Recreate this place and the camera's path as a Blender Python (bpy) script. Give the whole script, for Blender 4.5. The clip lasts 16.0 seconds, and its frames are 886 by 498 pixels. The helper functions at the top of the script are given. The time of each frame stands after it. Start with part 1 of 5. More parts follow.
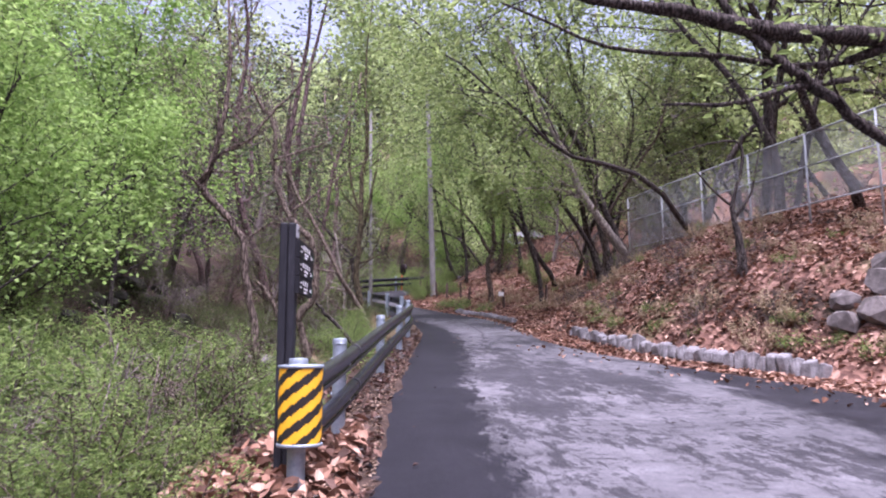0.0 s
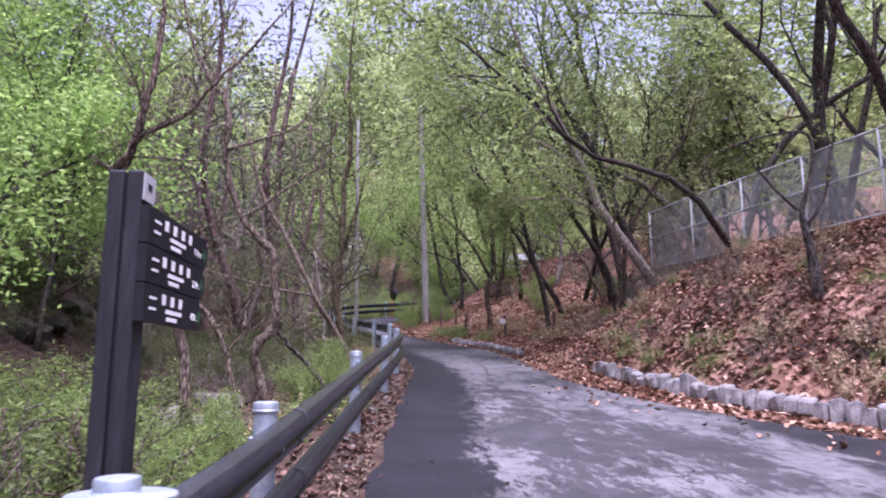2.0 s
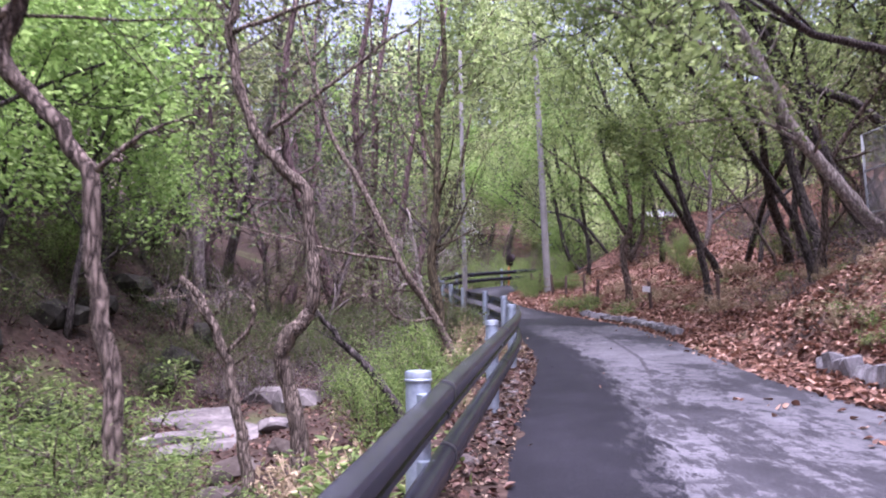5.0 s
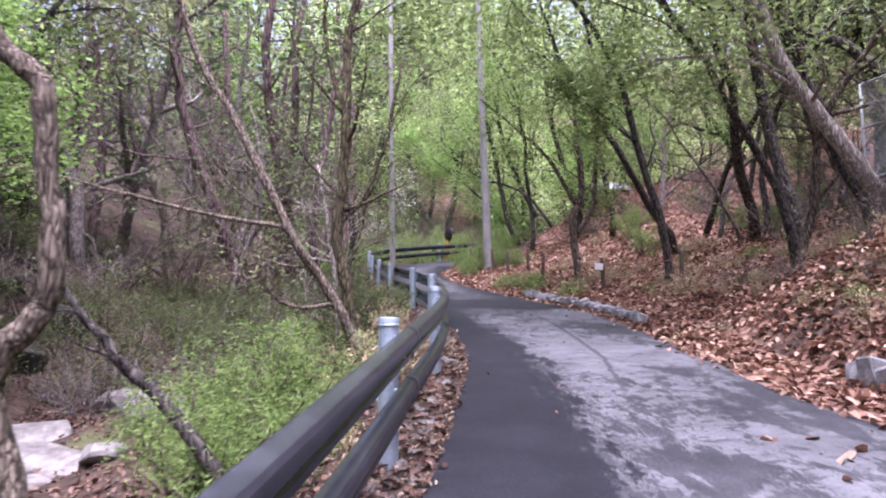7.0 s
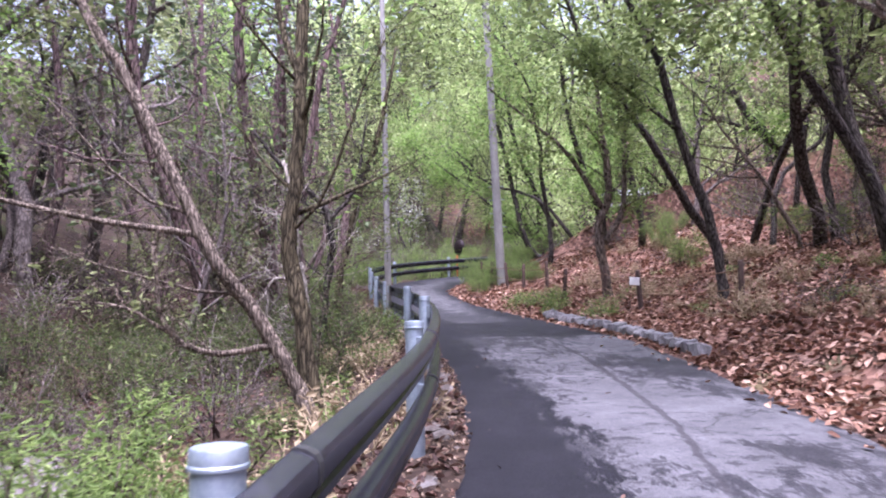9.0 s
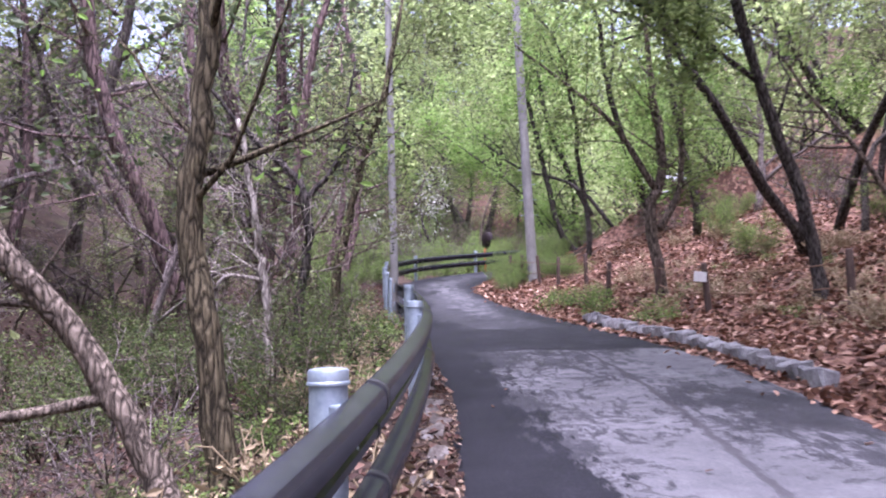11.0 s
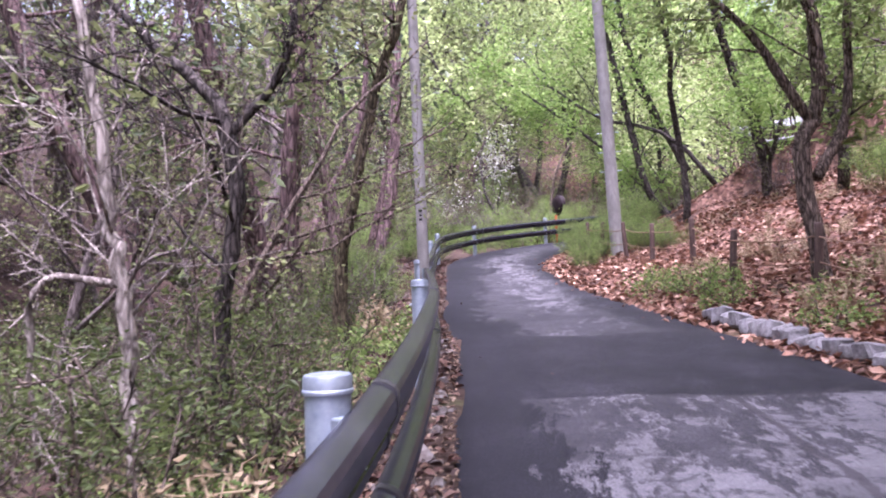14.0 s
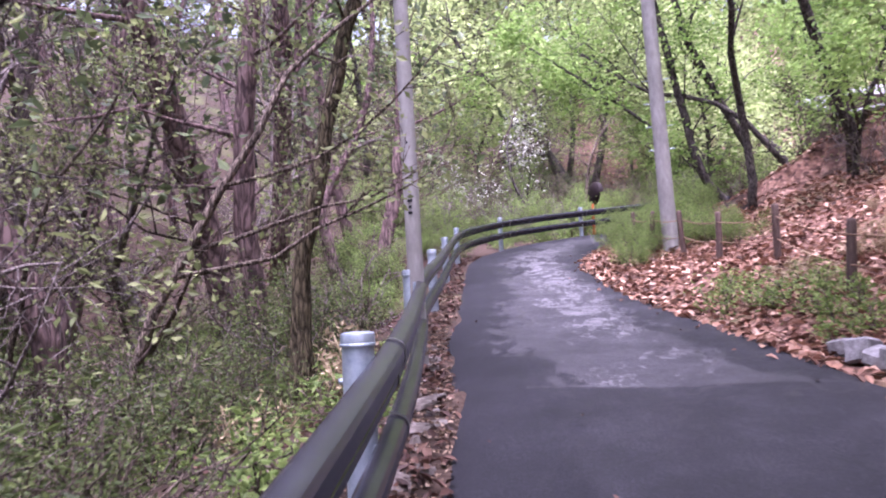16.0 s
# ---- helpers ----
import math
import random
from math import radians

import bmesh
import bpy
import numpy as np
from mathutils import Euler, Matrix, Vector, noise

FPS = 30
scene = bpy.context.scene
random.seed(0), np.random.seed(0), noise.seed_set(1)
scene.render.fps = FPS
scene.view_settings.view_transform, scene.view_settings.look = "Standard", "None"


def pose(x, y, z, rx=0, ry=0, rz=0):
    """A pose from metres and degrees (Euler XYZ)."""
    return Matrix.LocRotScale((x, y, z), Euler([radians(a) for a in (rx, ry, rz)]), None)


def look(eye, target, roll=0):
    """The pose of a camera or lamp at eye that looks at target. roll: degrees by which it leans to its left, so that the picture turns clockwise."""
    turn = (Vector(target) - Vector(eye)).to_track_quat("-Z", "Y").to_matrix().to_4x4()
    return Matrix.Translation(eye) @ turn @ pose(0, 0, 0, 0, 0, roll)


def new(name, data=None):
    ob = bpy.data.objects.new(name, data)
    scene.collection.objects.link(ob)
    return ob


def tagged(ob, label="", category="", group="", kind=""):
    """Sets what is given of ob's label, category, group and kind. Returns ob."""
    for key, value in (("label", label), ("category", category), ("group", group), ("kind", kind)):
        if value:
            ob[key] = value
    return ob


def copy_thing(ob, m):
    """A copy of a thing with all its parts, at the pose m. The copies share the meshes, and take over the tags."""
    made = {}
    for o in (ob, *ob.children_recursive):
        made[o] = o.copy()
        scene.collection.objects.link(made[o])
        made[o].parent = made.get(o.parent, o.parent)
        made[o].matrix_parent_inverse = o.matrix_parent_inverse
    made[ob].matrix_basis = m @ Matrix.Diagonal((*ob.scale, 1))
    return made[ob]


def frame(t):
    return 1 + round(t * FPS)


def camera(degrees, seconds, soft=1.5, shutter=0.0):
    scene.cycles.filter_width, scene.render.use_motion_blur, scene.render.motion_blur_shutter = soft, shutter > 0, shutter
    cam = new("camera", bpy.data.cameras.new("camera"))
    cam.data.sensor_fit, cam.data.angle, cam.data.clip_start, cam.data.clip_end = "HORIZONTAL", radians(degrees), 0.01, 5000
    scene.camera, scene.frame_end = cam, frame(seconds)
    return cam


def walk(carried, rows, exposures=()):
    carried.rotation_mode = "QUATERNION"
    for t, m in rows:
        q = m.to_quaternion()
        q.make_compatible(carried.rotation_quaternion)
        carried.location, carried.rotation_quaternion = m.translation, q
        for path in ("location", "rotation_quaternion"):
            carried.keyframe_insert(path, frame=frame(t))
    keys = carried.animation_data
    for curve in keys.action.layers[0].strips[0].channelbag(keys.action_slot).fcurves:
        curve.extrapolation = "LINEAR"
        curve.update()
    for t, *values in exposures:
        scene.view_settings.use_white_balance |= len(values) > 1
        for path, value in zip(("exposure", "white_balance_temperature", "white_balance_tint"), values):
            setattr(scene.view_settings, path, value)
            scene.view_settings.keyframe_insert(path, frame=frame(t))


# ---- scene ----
cam = camera(64.7, 16.0, soft=2.0, shutter=0.4)
METRES, EYE, TILT, LEAN, TURN = 24.0, 1.41, 0.0, 0.0, -7.1
ROWS = [
    (0.0, 0.0, 0.0, 0.0, 0.02, 7.68, 0.13),
    (0.5, -0.002, 0.0308, 0.0027, 0.15, 8.09, 0.01),
    (1.0, -0.003, 0.0649, 0.004, -0.12, 8.31, -0.06),
    (1.5, -0.0032, 0.0964, 0.0072, -0.51, 9.19, -0.04),
    (2.0, -0.0037, 0.1307, 0.0096, -0.65, 9.86, 0.01),
    (2.5, -0.0055, 0.1626, 0.0131, -0.53, 10.2, -0.0),
    (3.0, -0.0082, 0.1942, 0.0157, 0.6, 10.5, 0.09),
    (3.5, -0.0098, 0.2262, 0.0192, 2.58, 10.57, 0.15),
    (4.0, -0.0118, 0.2592, 0.0226, 6.23, 10.21, 0.2),
    (4.2, -0.0117, 0.272, 0.0236, 8.3, 9.85, 0.22),
    (6.3, -0.011, 0.4032, 0.0318, 9.3, 3.9, 0.5),
    (6.5, -0.0107, 0.4157, 0.0329, 7.02, 4.18, 0.45),
    (7.0, -0.0097, 0.4499, 0.036, 4.37, 5.2, 0.29),
    (7.5, -0.0092, 0.4811, 0.0387, 2.9, 5.88, 0.22),
    (8.0, -0.0099, 0.515, 0.0419, 3.11, 6.46, 0.35),
    (8.2, -0.0098, 0.5273, 0.043, 3.95, 6.33, 0.4),
    (10.3, -0.0073, 0.6522, 0.052, 6.15, 6.65, 1.4),
    (10.5, -0.0071, 0.6644, 0.0529, 5.81, 6.2, 1.41),
    (11.0, -0.0079, 0.6975, 0.0553, 8.36, 6.12, 1.24),
    (11.5, -0.0089, 0.7274, 0.0588, 10.84, 4.79, 1.17),
    (12.0, -0.0103, 0.7572, 0.0611, 13.38, 3.65, 1.3),
    (12.5, -0.011, 0.7848, 0.0636, 13.83, 2.82, 1.67),
    (13.0, -0.0143, 0.8159, 0.0666, 14.36, 3.0, 2.06),
    (13.5, -0.0165, 0.8432, 0.0701, 14.13, 3.16, 2.24),
    (14.0, -0.0202, 0.8744, 0.0734, 14.36, 3.75, 2.07),
    (14.5, -0.0223, 0.9027, 0.0767, 14.4, 3.67, 1.99),
    (15.0, -0.0278, 0.9334, 0.0801, 15.66, 4.09, 2.09),
    (15.5, -0.0304, 0.962, 0.083, 15.65, 3.61, 2.44),
    (16.0, -0.0365, 0.9929, 0.0862, 17.02, 3.16, 2.79),
]
walk(cam, [(t, pose(0, 0, EYE, TILT, LEAN, TURN) @ pose(METRES * x, METRES * y, METRES * z, 90 + pitch, roll, yaw)) for t, x, y, z, yaw, pitch, roll in ROWS],
     exposures=[(0.0, 2.12, 5750, 36), (4.0, 2.26, 5550, 43), (7.0, 2.6, 5650, 33), (10.5, 2.66, 5500, 35), (13.0, 2.82, 5700, 38), (16.0, 2.95, 5600, 45)])

# ---- sky, sun ----
world = bpy.data.worlds.new("world")
scene.world = world
world.use_nodes = True
wn, wl = world.node_tree.nodes, world.node_tree.links
wn.clear()
sky = wn.new("ShaderNodeTexSky")
sky.sky_type = 'NISHITA'
sky.sun_disc = False
sky.sun_elevation, sky.sun_rotation = radians(75), radians(200)
sky.air_density, sky.dust_density, sky.ozone_density = 1.0, 4.0, 1.0
sat = wn.new("ShaderNodeHueSaturation")
sat.inputs["Saturation"].default_value = 0.55
bg = wn.new("ShaderNodeBackground")
bg.inputs["Strength"].default_value = 0.08
wo = wn.new("ShaderNodeOutputWorld")
wl.new(sky.outputs[0], sat.inputs["Color"])
wl.new(sat.outputs[0], bg.inputs["Color"])
wl.new(bg.outputs[0], wo.inputs[0])
sun_data = bpy.data.lights.new("sun", 'SUN')
sun_data.energy, sun_data.angle, sun_data.color = 2.7, radians(45), (1.0, 0.97, 0.93)
sun = new("sun", sun_data)
sun.matrix_world = look((0, 0, 40), (-3, 8, 7))


# ---- materials ----
def material(name, rough=0.85, metal=0.0):
    m = bpy.data.materials.new(name)
    m.use_nodes = True
    n = m.node_tree.nodes
    b = n["Principled BSDF"]
    b.inputs["Roughness"].default_value, b.inputs["Metallic"].default_value = rough, metal
    b.inputs["Specular IOR Level"].default_value = 0.1 if rough > 0.75 else 0.5
    return m, n, m.node_tree.links, b


def noise_tex(n, l, scale, detail=6, rough=0.6, stretch=None, source="Object"):
    tc = n.new("ShaderNodeTexCoord")
    out = tc.outputs[source]
    if stretch:
        mp = n.new("ShaderNodeMapping")
        mp.inputs["Scale"].default_value = stretch
        l.new(out, mp.inputs["Vector"])
        out = mp.outputs[0]
    t = n.new("ShaderNodeTexNoise")
    t.inputs["Scale"].default_value, t.inputs["Detail"].default_value, t.inputs["Roughness"].default_value = scale, detail, rough
    l.new(out, t.inputs["Vector"])
    return t.outputs["Fac"]


def ramp(n, l, fac, stops):
    r = n.new("ShaderNodeValToRGB")
    e = r.color_ramp.elements
    while len(e) < len(stops):
        e.new(0.5)
    for k, (pos, c) in zip(e, stops):
        k.position, k.color = pos, (*c, 1)
    l.new(fac, r.inputs[0])
    return r.outputs[0]


def mix(n, l, fac, a, b, mode='MIX'):
    x = n.new("ShaderNodeMix")
    x.data_type, x.blend_type = 'RGBA', mode
    for sock, v in ((x.inputs[0], fac), (x.inputs[6], a), (x.inputs[7], b)):
        if isinstance(v, (int, float)):
            sock.default_value = v
        elif isinstance(v, tuple):
            sock.default_value = (*v, 1)
        else:
            l.new(v, sock)
    return x.outputs[2]


def math_node(n, l, op, a, b=0.0):
    x = n.new("ShaderNodeMath")
    x.operation = op
    for sock, v in ((x.inputs[0], a), (x.inputs[1], b)):
        if isinstance(v, (int, float)):
            sock.default_value = v
        else:
            l.new(v, sock)
    return x.outputs[0]


def bump(n, l, b, height, strength, dist):
    k = n.new("ShaderNodeBump")
    k.inputs["Strength"].default_value, k.inputs["Distance"].default_value = strength, dist
    l.new(height, k.inputs["Height"])
    l.new(k.outputs[0], b.inputs["Normal"])


def speckled(name, stops, scale, rough=0.85, metal=0.0, relief=0.4, dist=0.01, stretch=None):
    """A surface whose colour wanders over the stops at two scales, with relief."""
    m, n, l, b = material(name, rough, metal)
    f1 = noise_tex(n, l, scale, 8, 0.65, stretch)
    f2 = noise_tex(n, l, scale * 6, 5, 0.6, stretch)
    f = math_node(n, l, 'ADD', math_node(n, l, 'MULTIPLY', f1, 0.65), math_node(n, l, 'MULTIPLY', f2, 0.35))
    l.new(ramp(n, l, f, stops), b.inputs["Base Color"])
    bump(n, l, b, f, relief, dist)
    return m


def bark(name, dark, light, scale=5.0):
    """Furrowed bark: long raised plates with dark cracks between, mottled by noise."""
    m, n, l, b = material(name, 0.95)
    tc = n.new("ShaderNodeTexCoord")
    mp = n.new("ShaderNodeMapping")
    mp.inputs["Scale"].default_value = (1, 1, 0.2)
    l.new(tc.outputs["Object"], mp.inputs["Vector"])
    nz = n.new("ShaderNodeTexNoise")
    nz.inputs["Scale"].default_value, nz.inputs["Detail"].default_value = 9, 4
    l.new(mp.outputs[0], nz.inputs["Vector"])
    warp = n.new("ShaderNodeVectorMath")
    warp.operation = 'MULTIPLY_ADD'
    warp.inputs[1].default_value = (0.1, 0.1, 0.1)
    l.new(nz.outputs["Color"], warp.inputs[0])
    l.new(mp.outputs[0], warp.inputs[2])
    vor = n.new("ShaderNodeTexVoronoi")
    vor.feature = 'DISTANCE_TO_EDGE'
    vor.inputs["Scale"].default_value = scale * 4.5
    l.new(warp.outputs[0], vor.inputs["Vector"])
    plate = n.new("ShaderNodeMapRange")
    plate.inputs[2].default_value = 0.3
    l.new(vor.outputs["Distance"], plate.inputs[0])
    f = math_node(n, l, 'ADD', math_node(n, l, 'MULTIPLY', plate.outputs[0], 0.3),
                  math_node(n, l, 'MULTIPLY', noise_tex(n, l, scale * 1.6, 7, 0.7, (2, 2, 0.7)), 0.72))
    l.new(ramp(n, l, f, [(0.34, dark), (0.49, tuple((a + c) / 2 for a, c in zip(dark, light))), (0.64, light)]), b.inputs["Base Color"])
    bump(n, l, b, f, 1.0, 0.05)
    return m


def leafy(name, stops, through_light=0.4, rough=0.55):
    """Leaves: one shade a leaf."""
    m, n, l, b = material(name, rough)
    g = n.new("ShaderNodeNewGeometry")
    big = noise_tex(n, l, 0.7, 3, 0.5)
    f = math_node(n, l, 'ADD', math_node(n, l, 'MULTIPLY', g.outputs["Random Per Island"], 0.6), math_node(n, l, 'MULTIPLY', big, 0.4))
    c = ramp(n, l, f, stops)
    l.new(c, b.inputs["Base Color"])
    b.inputs["Specular IOR Level"].default_value = 0.25
    if through_light:
        t = n.new("ShaderNodeBsdfTranslucent")
        l.new(c, t.inputs["Color"])
        s = n.new("ShaderNodeMixShader")
        s.inputs[0].default_value = through_light
        l.new(b.outputs[0], s.inputs[1])
        l.new(t.outputs[0], s.inputs[2])
        l.new(s.outputs[0], n["Material Output"].inputs[0])
    return m


LEAF_FRESH = leafy("fresh_leaf", [(0.2, (0.122, 0.168, 0.055)), (0.5, (0.2, 0.268, 0.088)), (0.8, (0.315, 0.39, 0.145))], 0.52)
# pale leaf of the far woods, distance haze and sky light mixed into its colour
LEAF_HAZED = leafy("hazed_pale_leaf", [(0.2, (0.25, 0.305, 0.12)), (0.5, (0.36, 0.44, 0.18)), (0.8, (0.49, 0.57, 0.26))], 0.6)
LEAF_LIME = leafy("lime_leaf", [(0.2, (0.13, 0.22, 0.05)), (0.5, (0.225, 0.35, 0.09)), (0.8, (0.35, 0.48, 0.16))], 0.6)
LEAF_OLIVE = leafy("olive_leaf", [(0.2, (0.09, 0.108, 0.045)), (0.5, (0.165, 0.19, 0.078)), (0.8, (0.26, 0.29, 0.125))], 0.5)
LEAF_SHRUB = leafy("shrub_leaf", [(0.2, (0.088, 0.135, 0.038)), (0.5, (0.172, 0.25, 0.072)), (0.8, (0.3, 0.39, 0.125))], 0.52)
# dull olive leaf with the shade of a missing canopy put into its colour
LEAF_SHADED = leafy("dull_shaded_leaf", [(0.2, (0.035, 0.05, 0.016)), (0.5, (0.075, 0.1, 0.032)), (0.8, (0.145, 0.185, 0.06))], 0.4)
NEEDLE = leafy("pine_needle", [(0.2, (0.05, 0.07, 0.035)), (0.5, (0.085, 0.115, 0.05)), (0.8, (0.13, 0.165, 0.075))], 0.3)
BLOSSOM = leafy("blossom", [(0.2, (0.35, 0.36, 0.3)), (0.5, (0.5, 0.52, 0.42)), (0.8, (0.65, 0.66, 0.58))], 0.3)
LITTER = leafy("dead_leaf", [(0.15, (0.038, 0.018, 0.012)), (0.4, (0.14, 0.067, 0.042)), (0.6, (0.28, 0.15, 0.099)), (0.85, (0.53, 0.37, 0.28))], 0.1, 0.6)
LITTER_DAMP = leafy("damp_dead_leaf", [(0.15, (0.018, 0.009, 0.0075)), (0.4, (0.055, 0.026, 0.02)), (0.6, (0.1, 0.051, 0.037)), (0.85, (0.2, 0.12, 0.088))], 0.1, 0.6)
DRY_GRASS = leafy("dry_grass", [(0.2, (0.2, 0.15, 0.09)), (0.5, (0.3, 0.23, 0.14)), (0.8, (0.4, 0.32, 0.2))], 0.2)
STRAW = leafy("straw", [(0.15, (0.06, 0.038, 0.027)), (0.4, (0.14, 0.09, 0.062)), (0.6, (0.23, 0.16, 0.11)), (0.85, (0.36, 0.27, 0.2))], 0.1, 0.7)
BARK_DARK = bark("dark_bark", (0.018, 0.0155, 0.014), (0.11, 0.094, 0.087))
BARK_BROWN = bark("brown_bark", (0.03, 0.023, 0.019), (0.21, 0.165, 0.135))
BARK_PALE = bark("pale_bark", (0.13, 0.11, 0.095), (0.42, 0.37, 0.33))
BARK_TAN = bark("tan_bark", (0.04, 0.031, 0.025), (0.25, 0.2, 0.16), 7)
BARK_PINE = bark("pine_bark", (0.05, 0.034, 0.034), (0.22, 0.15, 0.145), 3.0)
BARK_MOSS = bark("mossy_bark", (0.022, 0.018, 0.012), (0.14, 0.115, 0.072))
TWIG = bark("grey_twig", (0.07, 0.056, 0.053), (0.24, 0.2, 0.19))
STEEL = speckled("galvanised_steel", [(0.35, (0.2, 0.24, 0.29)), (0.55, (0.3, 0.35, 0.4)), (0.7, (0.37, 0.42, 0.47))], 9, 0.5, 0.55, 0.08, 0.002)
BEAM = speckled("weathered_beam", [(0.3, (0.02, 0.02, 0.026)), (0.5, (0.033, 0.033, 0.042)), (0.72, (0.07, 0.07, 0.086))], 4, 0.26, 0.4, 0.03, 0.002)
BEAM.node_tree.nodes["Principled BSDF"].inputs["Specular IOR Level"].default_value = 0.55
BEAM_END = speckled("black_edge", [(0.3, (0.012, 0.012, 0.012)), (0.7, (0.03, 0.03, 0.03))], 9, 0.6)
BLACK_WOOD = speckled("black_stained_wood", [(0.35, (0.01, 0.01, 0.013)), (0.55, (0.022, 0.023, 0.028)), (0.7, (0.05, 0.052, 0.064))], 4, 0.55, 0, 0.4, 0.004, (4, 4, 0.4))
BLACK_WOOD.node_tree.nodes["Principled BSDF"].inputs["Specular IOR Level"].default_value = 0.2
BLACK_PANEL = speckled("black_panel", [(0.3, (0.008, 0.008, 0.01)), (0.7, (0.02, 0.02, 0.024))], 5, 0.6)
BLACK_PANEL.node_tree.nodes["Principled BSDF"].inputs["Specular IOR Level"].default_value = 0.15
WHITE = speckled("white_paint", [(0.3, (0.66, 0.66, 0.67)), (0.7, (0.82, 0.82, 0.83))], 8, 0.6, 0, 0.1)
YELLOW = speckled("yellow_sheeting", [(0.3, (0.8, 0.4, 0.012)), (0.7, (0.9, 0.5, 0.02))], 12, 0.4, 0, 0.05)
BLACK = speckled("black_sheeting", [(0.3, (0.012, 0.011, 0.01)), (0.7, (0.025, 0.023, 0.02))], 12, 0.45, 0, 0.05)
STONE = speckled("pale_stone", [(0.33, (0.075, 0.07, 0.07)), (0.5, (0.19, 0.182, 0.187)), (0.68, (0.35, 0.34, 0.35))], 5.5, 0.9, 0, 0.6, 0.02)
ROCK = speckled("creek_rock", [(0.33, (0.05, 0.045, 0.043)), (0.5, (0.13, 0.115, 0.11)), (0.68, (0.27, 0.24, 0.23))], 1.6, 0.9, 0, 0.8, 0.04)
SLAB = speckled("creek_slab", [(0.33, (0.024, 0.018, 0.014)), (0.5, (0.06, 0.048, 0.041)), (0.68, (0.135, 0.115, 0.102))], 3.0, 0.9, 0, 0.7, 0.03)
# dark bank rock, its colour lowered further to hold the shade under the branches
SHADED_ROCK = speckled("shaded_bank_rock", [(0.33, (0.01, 0.009, 0.008)), (0.5, (0.028, 0.026, 0.021)), (0.68, (0.075, 0.069, 0.058))], 2.2, 0.9, 0, 0.8, 0.04)
CONCRETE = speckled("pole_concrete", [(0.35, (0.17, 0.162, 0.155)), (0.5, (0.235, 0.225, 0.217)), (0.68, (0.32, 0.31, 0.3))], 3, 0.85, 0, 0.2, 0.004, (1, 1, 0.4))
CONCRETE_OLD = speckled("footing_concrete", [(0.35, (0.06, 0.045, 0.04)), (0.5, (0.13, 0.11, 0.1)), (0.68, (0.28, 0.26, 0.25))], 4, 0.95, 0, 0.9, 0.03)
POST_WOOD = speckled("weathered_post", [(0.35, (0.05, 0.034, 0.03)), (0.55, (0.1, 0.07, 0.06)), (0.7, (0.18, 0.13, 0.11))], 4, 0.9, 0, 0.5, 0.01, (4, 4, 0.5))
GREEN_PAINT = speckled("green_paint", [(0.3, (0.012, 0.06, 0.025)), (0.7, (0.02, 0.09, 0.035))], 9, 0.5)
FENCE_GREY = speckled("fence_coating", [(0.35, (0.26, 0.28, 0.29)), (0.55, (0.36, 0.39, 0.4)), (0.7, (0.46, 0.49, 0.5))], 6, 0.55)
ORANGE = speckled("orange_paint", [(0.3, (0.5, 0.1, 0.03)), (0.7, (0.62, 0.16, 0.05))], 8, 0.5)
PLAQUE = speckled("plaque_grey", [(0.3, (0.3, 0.31, 0.33)), (0.7, (0.42, 0.43, 0.45))], 14, 0.5, 0, 0.05)
MIRROR_BACK = speckled("mirror_back", [(0.3, (0.01, 0.0065, 0.0075)), (0.7, (0.02, 0.013, 0.014))], 8, 0.6)
MIRROR_BACK.node_tree.nodes["Principled BSDF"].inputs["Specular IOR Level"].default_value = 0.12
ROOF = speckled("pale_roof_sheet", [(0.3, (0.11, 0.11, 0.112)), (0.5, (0.16, 0.16, 0.165)), (0.7, (0.23, 0.23, 0.235))], 3, 0.7)
ROPE = speckled("rope", [(0.3, (0.16, 0.1, 0.07)), (0.7, (0.28, 0.19, 0.13))], 12, 0.95)


